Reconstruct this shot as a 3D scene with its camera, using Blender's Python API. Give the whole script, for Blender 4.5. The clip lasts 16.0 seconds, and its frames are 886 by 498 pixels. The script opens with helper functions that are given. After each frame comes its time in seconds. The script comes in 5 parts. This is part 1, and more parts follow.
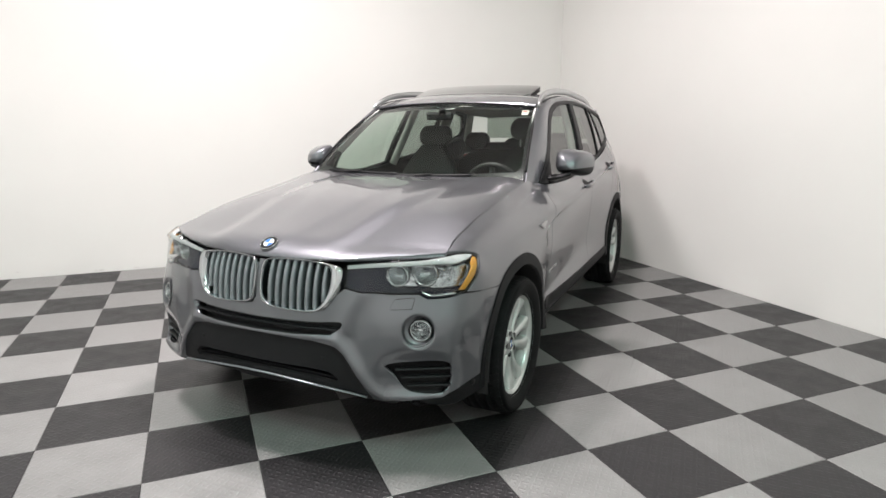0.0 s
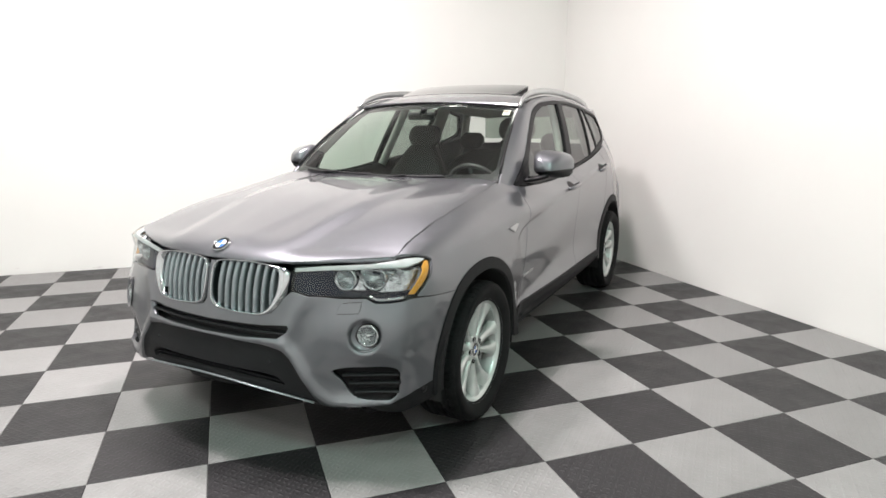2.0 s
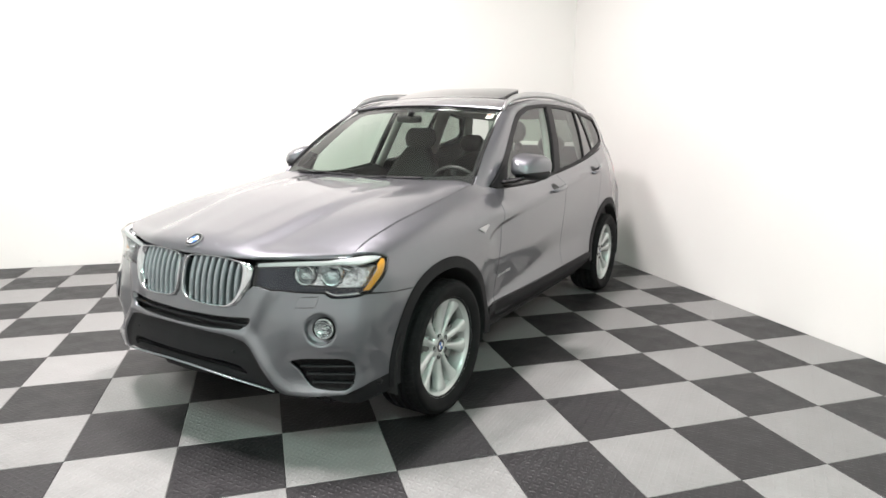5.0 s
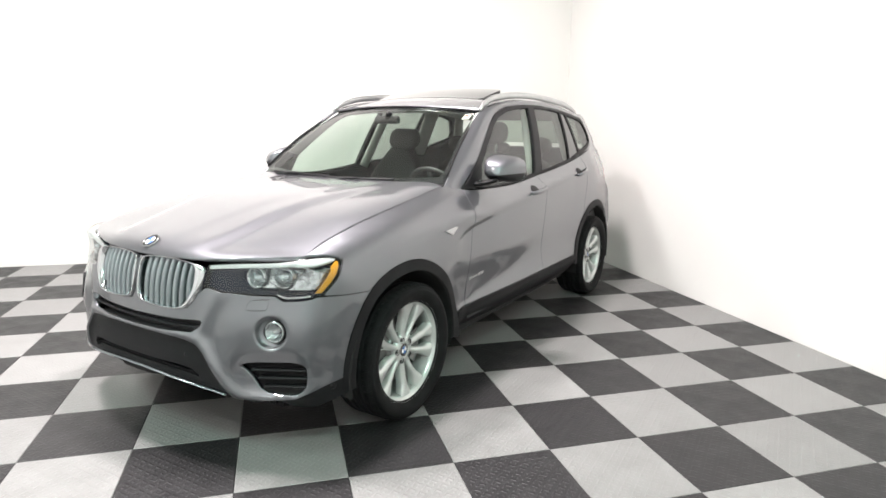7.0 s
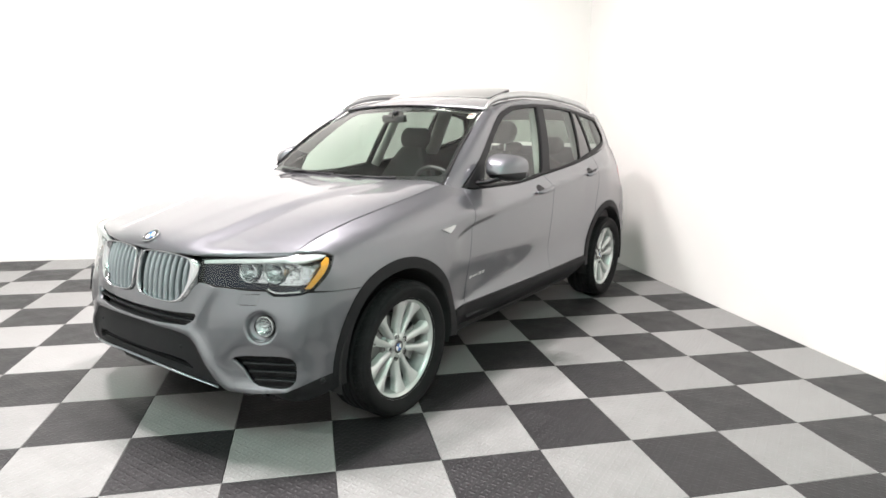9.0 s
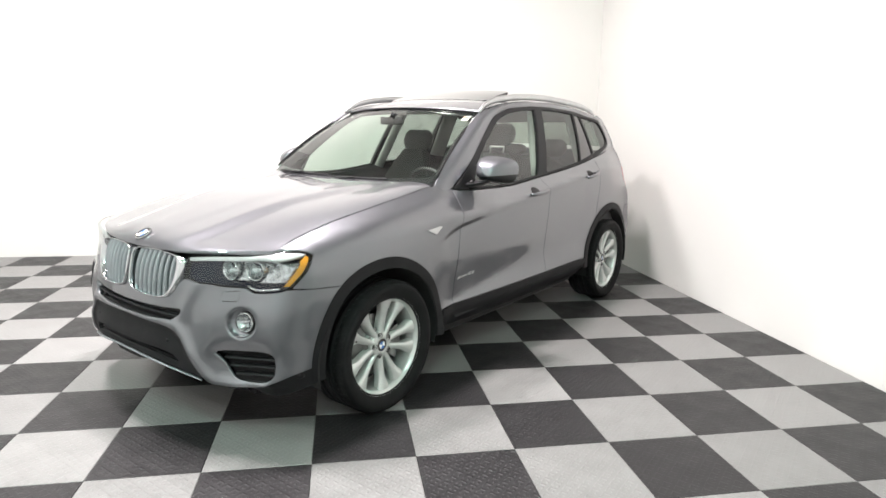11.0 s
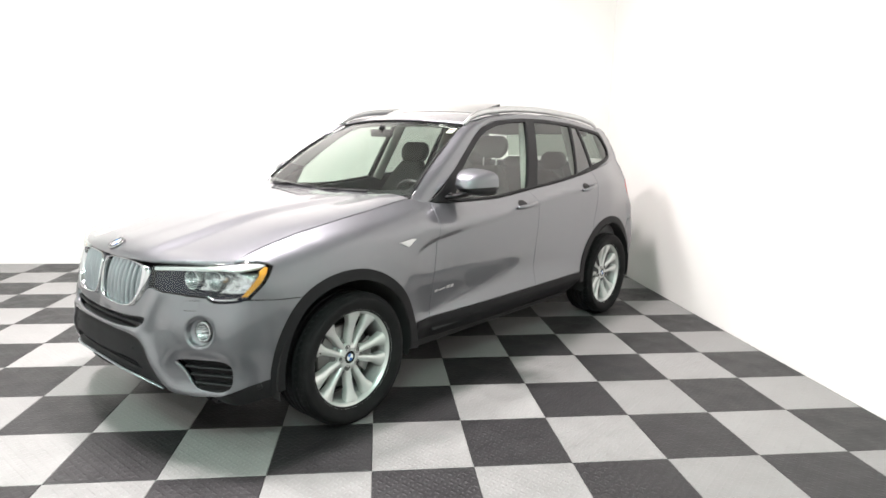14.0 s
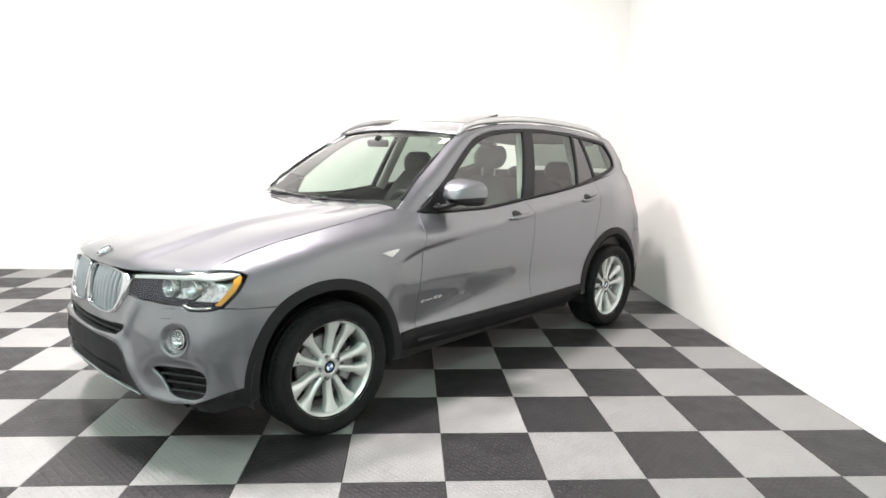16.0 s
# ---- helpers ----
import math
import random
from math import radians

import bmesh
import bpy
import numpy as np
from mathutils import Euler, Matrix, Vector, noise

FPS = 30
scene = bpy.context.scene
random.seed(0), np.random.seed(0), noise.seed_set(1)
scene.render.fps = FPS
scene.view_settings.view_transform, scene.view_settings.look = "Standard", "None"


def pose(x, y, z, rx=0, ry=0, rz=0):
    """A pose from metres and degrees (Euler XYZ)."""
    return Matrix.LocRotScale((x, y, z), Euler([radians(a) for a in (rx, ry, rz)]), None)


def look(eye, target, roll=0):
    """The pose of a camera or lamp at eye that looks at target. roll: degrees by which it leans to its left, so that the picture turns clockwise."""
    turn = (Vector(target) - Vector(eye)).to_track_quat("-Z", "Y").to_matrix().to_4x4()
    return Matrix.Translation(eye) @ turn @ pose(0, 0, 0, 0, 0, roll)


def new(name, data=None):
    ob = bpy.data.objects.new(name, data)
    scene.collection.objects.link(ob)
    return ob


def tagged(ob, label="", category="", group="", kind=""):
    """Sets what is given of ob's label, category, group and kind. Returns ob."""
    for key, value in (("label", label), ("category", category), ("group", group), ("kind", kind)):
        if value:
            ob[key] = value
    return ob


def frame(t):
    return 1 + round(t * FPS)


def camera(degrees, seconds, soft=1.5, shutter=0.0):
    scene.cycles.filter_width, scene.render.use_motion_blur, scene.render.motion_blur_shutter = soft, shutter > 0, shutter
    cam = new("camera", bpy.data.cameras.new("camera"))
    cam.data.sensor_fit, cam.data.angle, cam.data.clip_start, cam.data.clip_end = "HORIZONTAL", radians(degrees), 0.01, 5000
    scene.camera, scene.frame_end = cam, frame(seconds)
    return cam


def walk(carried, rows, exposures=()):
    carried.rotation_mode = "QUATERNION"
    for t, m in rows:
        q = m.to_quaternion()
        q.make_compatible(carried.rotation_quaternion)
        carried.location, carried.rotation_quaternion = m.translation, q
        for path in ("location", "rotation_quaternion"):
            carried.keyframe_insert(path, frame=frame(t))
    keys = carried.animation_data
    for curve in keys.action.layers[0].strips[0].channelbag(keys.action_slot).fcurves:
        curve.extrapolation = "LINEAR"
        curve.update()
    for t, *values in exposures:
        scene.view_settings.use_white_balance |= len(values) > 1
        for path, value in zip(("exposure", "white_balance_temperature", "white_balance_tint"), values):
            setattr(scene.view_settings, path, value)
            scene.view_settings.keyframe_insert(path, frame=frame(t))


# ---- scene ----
cam = camera(72.5, 16.0, soft=1.6)
PATH = [
    (0, (-1.992, -2.04, 1.42), (-1.251, -0.227, 1.019), 0.1),
    (0.5, (-1.923, -2.049, 1.432), (-1.196, -0.229, 1.031), 0.2),
    (1, (-1.84, -2.052, 1.43), (-1.13, -0.226, 1.028), 0.2),
    (1.5, (-1.761, -2.062, 1.422), (-1.074, -0.227, 1.021), 0.3),
    (2, (-1.684, -2.085, 1.423), (-1.019, -0.242, 1.021), 0.3),
    (2.5, (-1.654, -2.095, 1.423), (-1.006, -0.247, 1.02), 0.3),
    (3, (-1.628, -2.133, 1.429), (-0.995, -0.279, 1.026), 0.4),
    (3.5, (-1.577, -2.194, 1.438), (-0.965, -0.333, 1.035), 0.5),
    (4, (-1.514, -2.246, 1.435), (-0.923, -0.378, 1.035), 0.5),
    (6.5, (-1.227, -2.298, 1.443), (-0.694, -0.413, 1.043), 0.7),
    (7, (-1.152, -2.303, 1.439), (-0.632, -0.413, 1.042), 0.7),
    (7.5, (-1.094, -2.298, 1.436), (-0.599, -0.401, 1.037), 0.7),
    (8, (-1.067, -2.299, 1.426), (-0.596, -0.397, 1.027), 0.7),
    (8.5, (-1.037, -2.323, 1.425), (-0.59, -0.415, 1.028), 0.8),
    (9, (-0.985, -2.354, 1.432), (-0.562, -0.44, 1.035), 0.8),
    (11.5, (-0.691, -2.46, 1.446), (-0.378, -0.525, 1.052), 0.9),
    (12, (-0.593, -2.47, 1.448), (-0.299, -0.531, 1.056), 0.8),
    (12.5, (-0.519, -2.478, 1.449), (-0.244, -0.536, 1.059), 0.9),
    (13, (-0.475, -2.467, 1.446), (-0.223, -0.521, 1.064), 0.9),
    (13.5, (-0.459, -2.46, 1.451), (-0.224, -0.509, 1.08), 0.9),
    (14, (-0.43, -2.469, 1.452), (-0.215, -0.514, 1.092), 1.0),
    (14.5, (-0.361, -2.495, 1.465), (-0.175, -0.534, 1.118), 1.0),
    (15, (-0.302, -2.501, 1.465), (-0.14, -0.536, 1.13), 1.0),
    (15.5, (-0.25, -2.496, 1.464), (-0.111, -0.528, 1.134), 1.0),
    (16, (-0.166, -2.469, 1.463), (-0.057, -0.5, 1.13), 1.0),
]
EXPOSURES = [(0, -0.58), (1, -0.43), (2, -0.29), (4, -0.22), (6.5, 0.08), (9, 0.14), (11.3, 0.06), (12.2, 0.18), (13, 0.22), (16, 0.25)]
walk(cam, [(t, look(eye, target, roll)) for t, eye, target, roll in PATH], EXPOSURES)

# ---- light: ceiling lamps over and around the car, whitish and rosy ones and a greenish pair ----
world = bpy.data.worlds.new("hall_air")
scene.world = world
world.use_nodes = True
world.node_tree.nodes["Background"].inputs[0].default_value = (0.97, 0.97, 0.95, 1)
world.node_tree.nodes["Background"].inputs[1].default_value = 0.15


def ceiling_lamp(x, y, z, sx, sy, power, colour):
    data = bpy.data.lights.new("ceiling_lamp", "AREA")
    data.shape, data.size, data.size_y, data.energy, data.color = "RECTANGLE", sx, sy, power, colour
    data.spread = radians(166)
    ob = new("ceiling_lamp", data)
    ob.matrix_world = pose(x, y, z)
    return ob


ROSE, MAUVE, TEAL = (1.0, 0.945, 0.93), (1.0, 0.90, 0.92), (0.64, 1.0, 0.88)
CEIL = 5.0
for lx, ly, sx, sy, power, colour in [(-4.9, -0.6, 0.3, 0.3, 76, TEAL), (-0.8, -3.7, 0.7, 0.4, 122, TEAL), (-2.7, 1.4, 0.7, 0.7, 325, MAUVE), (-0.8, 1.25, 0.6, 0.6, 320, MAUVE),
                                      (-4.4, -2.8, 0.3, 0.3, 122, ROSE)]:
    ceiling_lamp(lx, ly, 4.85, sx, sy, power, colour)

# ---- materials ----
def material(name, colour, rough=0.5, metal=0.0, coat=0.0, spec=0.5):
    m = bpy.data.materials.new(name)
    m.use_nodes = True
    b = m.node_tree.nodes["Principled BSDF"]
    b.inputs["Base Color"].default_value = (*colour, 1)
    b.inputs["Roughness"].default_value, b.inputs["Metallic"].default_value = rough, metal
    b.inputs["Coat Weight"].default_value, b.inputs["Coat Roughness"].default_value = coat, 0.04
    b.inputs["Specular IOR Level"].default_value = spec
    return m


def node(m, kind, **values):
    n = m.node_tree.nodes.new(kind)
    for key, value in values.items():
        n.inputs[key.replace("_", " ")].default_value = value
    return n


def join(m, a, out, b, into):
    m.node_tree.links.new(a.outputs[out], b.inputs[into])


def ramp(m, stops):
    n = m.node_tree.nodes.new("ShaderNodeValToRGB")
    while len(n.color_ramp.elements) < len(stops):
        n.color_ramp.elements.new(0.5)
    for e, (at, c) in zip(n.color_ramp.elements, stops):
        e.position, e.color = at, (c, c, c, 1) if isinstance(c, (int, float)) else (*c, 1)
    return n


def worn(m, colour, scale=6.0, spread=0.12, fine=120.0, bump=0.05, rough=None):
    """Two scales of variation in colour and gloss, and a fine relief."""
    nodes = m.node_tree.nodes
    b = nodes["Principled BSDF"]
    at = nodes.new("ShaderNodeTexCoord")
    big, small = node(m, "ShaderNodeTexNoise", Scale=scale, Detail=5.0), node(m, "ShaderNodeTexNoise", Scale=fine, Detail=3.0)
    join(m, at, "Object", big, "Vector"), join(m, at, "Object", small, "Vector")
    lo, hi = [c * (1 - spread) for c in colour], [min(1, c * (1 + spread)) for c in colour]
    tone = ramp(m, [(0.3, lo), (0.7, hi)])
    join(m, big, "Fac", tone, "Fac"), join(m, tone, "Color", b, "Base Color")
    if rough:
        gloss = ramp(m, [(0.3, rough[0]), (0.7, rough[1])])
        join(m, big, "Fac", gloss, "Fac"), join(m, gloss, "Color", b, "Roughness")
    if bump:
        relief = node(m, "ShaderNodeBump", Strength=bump, Distance=0.002)
        join(m, small, "Fac", relief, "Height"), join(m, relief, "Normal", b, "Normal")
    return m


def plastered(name, colour):
    m = worn(material(name, colour, 0.75), colour, 0.7, 0.025, 60.0, 0.06)
    return m


def tile_plastic(name, colour, rough):
    """Moulded polymer tile with a raised tread of short slanted bars."""
    m = worn(material(name, colour, rough, spec=0.45), colour, 7.0, 0.10, 300.0, 0.0, (rough - 0.06, rough + 0.10))
    b = m.node_tree.nodes["Principled BSDF"]
    at = m.node_tree.nodes.new("ShaderNodeTexCoord")
    random_tone = m.node_tree.nodes.new("ShaderNodeObjectInfo")
    heights = []
    for angle, shift in ((45, 0.0), (-45, 0.5)):
        turn = m.node_tree.nodes.new("ShaderNodeMapping")
        turn.inputs["Rotation"].default_value[2] = radians(angle)
        join(m, at, "Object", turn, "Vector")
        cells = m.node_tree.nodes.new("ShaderNodeTexBrick")
        cells.offset, cells.squash = 0.5, 1.0
        for key, value in (("Scale", 1.0), ("Mortar Size", 0.0095), ("Mortar Smooth", 0.35), ("Brick Width", 0.048), ("Row Height", 0.024)):
            cells.inputs[key].default_value = value
        cells.inputs["Color1"].default_value = cells.inputs["Color2"].default_value = (1, 1, 1, 1)
        cells.inputs["Mortar"].default_value = (0, 0, 0, 1)
        join(m, turn, "Vector", cells, "Vector")
        heights.append(cells)
    check = node(m, "ShaderNodeTexChecker", Scale=1 / 0.034)
    join(m, at, "Object", check, "Vector")
    mix = m.node_tree.nodes.new("ShaderNodeMix")
    mix.data_type = "RGBA"
    join(m, check, "Fac", mix, "Factor")
    m.node_tree.links.new(heights[0].outputs["Color"], mix.inputs[6])
    m.node_tree.links.new(heights[1].outputs["Color"], mix.inputs[7])
    relief = node(m, "ShaderNodeBump", Strength=0.7, Distance=0.0015)
    m.node_tree.links.new(mix.outputs[2], relief.inputs["Height"])
    join(m, relief, "Normal", b, "Normal")
    # each tile has a slightly different tone
    old = b.inputs["Base Color"].links[0].from_socket
    vary = m.node_tree.nodes.new("ShaderNodeHueSaturation")
    span = m.node_tree.nodes.new("ShaderNodeMapRange")
    span.inputs["To Min"].default_value, span.inputs["To Max"].default_value = 0.9, 1.1
    join(m, random_tone, "Random", span, "Value"), join(m, span, "Result", vary, "Value")
    m.node_tree.links.new(old, vary.inputs["Color"]), join(m, vary, "Color", b, "Base Color")
    return m


def glass(name, tint, gloss=0.02, base=0.045):
    """A clear or tinted pane: straight view through it, with a Fresnel reflection."""
    m = bpy.data.materials.new(name)
    m.use_nodes = True
    nodes = m.node_tree.nodes
    out = nodes["Material Output"]
    nodes.remove(nodes["Principled BSDF"])
    clear, shine, mix = nodes.new("ShaderNodeBsdfTransparent"), nodes.new("ShaderNodeBsdfGlossy"), nodes.new("ShaderNodeMixShader")
    facing = node(m, "ShaderNodeLayerWeight", Blend=0.5)
    steep, fresnel = nodes.new("ShaderNodeMath"), nodes.new("ShaderNodeMath")
    steep.operation, steep.inputs[1].default_value = "POWER", 5.0
    fresnel.operation, fresnel.inputs[1].default_value, fresnel.inputs[2].default_value = "MULTIPLY_ADD", 0.94, base
    join(m, facing, "Facing", steep, 0), join(m, steep, "Value", fresnel, 0)
    clear.inputs["Color"].default_value = (*tint, 1)
    shine.inputs["Roughness"].default_value = gloss
    join(m, fresnel, "Value", mix, "Fac"), join(m, clear, "BSDF", mix, 1), join(m, shine, "BSDF", mix, 2), join(m, mix, "Shader", out, "Surface")
    return m


def metallic_paint(name, colour):
    m = material(name, colour, 0.40, 0.85, 1.0)
    b = m.node_tree.nodes["Principled BSDF"]
    b.inputs["Coat IOR"].default_value = 1.62
    at = m.node_tree.nodes.new("ShaderNodeTexCoord")
    flakes = node(m, "ShaderNodeTexVoronoi", Scale=1600.0)
    join(m, at, "Object", flakes, "Vector")
    relief = node(m, "ShaderNodeBump", Strength=0.05, Distance=0.0005)
    join(m, flakes, "Distance", relief, "Height"), join(m, relief, "Normal", b, "Normal")
    dust = node(m, "ShaderNodeTexNoise", Scale=3.0, Detail=4.0)
    join(m, at, "Object", dust, "Vector")
    veil = ramp(m, [(0.35, 0.006), (0.75, 0.022)])
    join(m, dust, "Fac", veil, "Fac"), join(m, veil, "Color", b, "Coat Roughness")
    return m


WALL = plastered("white_wall_paint", (0.72, 0.72, 0.69))
SCUFF = worn(material("scuff_grey", (0.66, 0.65, 0.63), 0.8), (0.66, 0.65, 0.63), 40, 0.25)
OFF_WHITE = plastered("off_white_wall_paint", (0.76, 0.76, 0.75))
CEILING = plastered("ceiling_paint", (0.60, 0.60, 0.59))
TILE_DARK = tile_plastic("charcoal_tile", (0.013, 0.0128, 0.0135), 0.45)
TILE_LIGHT = tile_plastic("light_grey_tile", (0.195, 0.195, 0.19), 0.42)
SLAB = worn(material("concrete", (0.06, 0.06, 0.06), 0.9), (0.06, 0.06, 0.06), 4, 0.2)
PAINT = metallic_paint("grey_metallic_paint", (0.144, 0.149, 0.161))
CLAD = worn(material("dark_grey_plastic", (0.0125, 0.0122, 0.0132), 0.58, spec=0.18), (0.0125, 0.0122, 0.0132), 8, 0.12, 500, 0.08)
BLACK = worn(material("black_plastic", (0.007, 0.007, 0.008), 0.5, spec=0.3), (0.007, 0.007, 0.008), 9, 0.2, 500, 0.06)
GLOSS_BLACK = material("gloss_black", (0.012, 0.012, 0.013), 0.12, 0, 0.6)
UNDER = material("underbody", (0.01, 0.01, 0.01), 0.85)
CHROME = worn(material("chrome", (0.55, 0.56, 0.57), 0.05, 1.0), (0.55, 0.56, 0.57), 25, 0.06, 40, 0.02)
ROOF_GLASS = material("dark_roof_glass", (0.02, 0.021, 0.021), 0.10, 0, 1.0, 0.5)
SLAT = worn(material("grey_silver_plastic", (0.30, 0.33, 0.345), 0.32, 0.8), (0.30, 0.33, 0.345), 10, 0.06, 300, 0.02)
SATIN = worn(material("satin_silver", (0.55, 0.56, 0.56), 0.38, 1.0), (0.55, 0.56, 0.56), 10, 0.06, 300, 0.02)
RIM = worn(material("silver_wheel_paint", (0.62, 0.64, 0.62), 0.3, 0.55, 0.7), (0.62, 0.64, 0.62), 8, 0.05, 300, 0.02)
# darker copy of the wheel silver: shade inside the barrel put into colour
RIM_SHADED = worn(material("shaded_wheel_inside", (0.42, 0.43, 0.42), 0.4, 0.5), (0.42, 0.43, 0.42), 15, 0.12, 200, 0.05)
RUBBER = worn(material("tyre_rubber", (0.010, 0.010, 0.0103), 0.72, spec=0.15), (0.010, 0.010, 0.0103), 12, 0.25, 200, 0.1)
DISC = worn(material("brake_steel", (0.20, 0.20, 0.195), 0.45, 0.8), (0.20, 0.20, 0.195), 20, 0.15, 200, 0.05)
LEATHER = worn(material("black_leather", (0.022, 0.021, 0.021), 0.5), (0.022, 0.021, 0.021), 10, 0.15, 250, 0.05)
TRIM = worn(material("dark_dashboard", (0.03, 0.031, 0.032), 0.6), (0.03, 0.031, 0.032), 10, 0.15, 400, 0.15)
LINER = worn(material("grey_headliner", (0.52, 0.52, 0.50), 0.9), (0.52, 0.52, 0.50), 20, 0.06, 400, 0.1)
WINDSHIELD = glass("windshield_glass", (0.80, 0.86, 0.82), base=0.09)
SIDE_GLASS = glass("side_glass", (0.66, 0.76, 0.68), base=0.12)
DARK_GLASS = glass("tinted_glass", (0.40, 0.45, 0.41), base=0.09)
LAMP_GLASS = glass("lamp_cover", (0.93, 0.95, 0.95), 0.03)
AMBER = material("amber_reflector", (0.50, 0.225, 0.003), 0.35, 0, 0.2)
RED = material("red_lamp_plastic", (0.5, 0.02, 0.03), 0.2, 0, 0.8)
LAMP_DARK = material("smoked_lamp_inner", (0.007, 0.009, 0.020), 0.4, 0.0, 0.0, 0.2)
REFLECTOR = worn(material("lamp_reflector", (0.50, 0.52, 0.53), 0.09, 1.0), (0.50, 0.52, 0.53), 60, 0.35, 120, 1.0)
LIGHT_GUIDE = worn(material("frosted_light_guide", (0.37, 0.39, 0.38), 0.35), (0.37, 0.39, 0.38), 14, 0.15, 200, 0.03)
BLUE = material("badge_blue", (0.05, 0.15, 0.42), 0.25, 0, 0.8)
ENAMEL = material("badge_white", (0.85, 0.86, 0.87), 0.25, 0, 0.8)
PAPER = material("sticker_paper", (0.82, 0.78, 0.70), 0.6)
STICKER_RED = material("sticker_red", (0.55, 0.12, 0.10), 0.6)

# ---- mesh tools ----
from mathutils import geometry


def part(name, bm, mat, parent=None, label="", smooth=True):
    data = bpy.data.meshes.new(name)
    bm.to_mesh(data)
    bm.free()
    for m in mat if isinstance(mat, (list, tuple)) else [mat]:
        data.materials.append(m)
    data.polygons.foreach_set("use_smooth", [smooth] * len(data.polygons))
    ob = new(name, data)
    ob.parent = parent
    return tagged(ob, label)


def box(bm, x0, x1, y0, y1, z0, z1, bevel=0.0, turn=None):
    made = bmesh.ops.create_cube(bm, size=1.0)["verts"]
    for v in made:
        v.co = Vector(((x0 + x1) / 2 + v.co.x * (x1 - x0), (y0 + y1) / 2 + v.co.y * (y1 - y0), (z0 + z1) / 2 + v.co.z * (z1 - z0)))
    if bevel:
        edges = list({e for v in made for e in v.link_edges})
        made = list({v for f in bmesh.ops.bevel(bm, geom=edges, offset=bevel, segments=3, profile=0.5, affect="EDGES")["faces"] for v in f.verts} | {v for v in made if v.is_valid})
    if turn is not None:
        for v in made:
            v.co = turn @ v.co
    return made


def empty(name, m, label, category, group="", kind=""):
    ob = new(name)
    ob.empty_display_size = 0.2
    ob.matrix_basis = m
    return tagged(ob, label, category, group, kind)


# ---- the room: two white walls meeting in a corner, checkered floor ----
P = 0.4572
X_WALL, Y_WALL, X_FAR, Y_FAR = 5.04 * P, 10.1 * P, -15 * P, -9 * P


def wall(name, x0, x1, y0, y1, label, mat=WALL):
    bm = bmesh.new()
    box(bm, x0, x1, y0, y1, -0.01, CEIL)
    return tagged(part(name, bm, mat, smooth=False), label, "wall", kind="structure")


east = wall("wall_east", X_WALL, X_WALL + 0.15, Y_FAR - 0.15, Y_WALL, "white painted plaster wall with scuffs near the floor")
north = wall("wall_north", X_FAR - 0.15, X_WALL + 0.15, Y_WALL, Y_WALL + 0.15, "white painted plaster wall meeting the floor without skirting")
wall("wall_west", X_FAR - 0.15, X_FAR, Y_FAR - 0.15, Y_WALL, "plain off-white wall closing the room", OFF_WHITE)
wall("wall_south", X_FAR, X_WALL, Y_FAR - 0.15, Y_FAR, "plain off-white wall closing the room", OFF_WHITE)
bm = bmesh.new()
box(bm, X_FAR, X_WALL, Y_FAR, Y_WALL, CEIL, CEIL + 0.1)
tagged(part("ceiling", bm, CEILING, smooth=False), "plain pale ceiling over the room", "ceiling", kind="structure")
bm = bmesh.new()
box(bm, X_FAR, X_WALL, Y_FAR, Y_WALL, -0.12, -0.012)
floor = tagged(part("floor", bm, SLAB, smooth=False), "checkered floor of dark and light grey polymer tiles", "floor", kind="structure")


def tile_mesh(name, mat, wide):
    """One square tile with a chamfered rim, its top at the floor's height."""
    a, b, t = wide / 2, wide / 2 - 0.0022, 0.012
    bm = bmesh.new()
    rings = [[bm.verts.new((sx * r, sy * r, z)) for sx, sy in ((-1, -1), (1, -1), (1, 1), (-1, 1))] for r, z in ((a, -t), (a, -0.0018), (b, 0.0))]
    for lo, hi in zip(rings, rings[1:]):
        for k in range(4):
            bm.faces.new((lo[k], lo[(k + 1) % 4], hi[(k + 1) % 4], hi[k]))
    bm.faces.new(rings[-1])
    data = bpy.data.meshes.new(name)
    bm.to_mesh(data)
    bm.free()
    data.materials.append(mat)
    return data


TILE_MESHES = [tile_mesh("tile_dark", TILE_DARK, P - 0.0012), tile_mesh("tile_light", TILE_LIGHT, P - 0.0012)]

# grey scuff marks low on the two white walls
marks = random.Random(5)
for wall_ob, along, count in ((east, (-1.6, 4.2), 13), (north, (-5.6, 1.8), 11)):
    for k in range(count):
        at, z = along[0] + (along[1] - along[0]) * (k + marks.random()) / count, 0.004 + 0.05 * marks.random() ** 2
        wide, tall = 0.008 + 0.045 * marks.random() ** 2, 0.003 + 0.007 * marks.random()
        bm = bmesh.new()
        loop = []
        for j in range(12):
            r, ang = 0.6 + 0.6 * marks.random(), 2 * math.pi * j / 12
            p, q = at + wide * r * math.cos(ang), max(0.002, z + tall * r * math.sin(ang))
            loop.append(bm.verts.new((X_WALL - 0.0012, p, q) if wall_ob is east else (p, Y_WALL - 0.0012, q)))
        bm.faces.new(loop)
        part("scuff", bm, SCUFF, wall_ob)

# ---- car: curves and surfaces (x ahead from the front axle, y to the car's left, z up) ----
def clamp(t):
    return max(0.0, min(1.0, t))


def ease(a, b, x):
    t = clamp((x - a) / (b - a))
    return t * t * (3 - 2 * t)


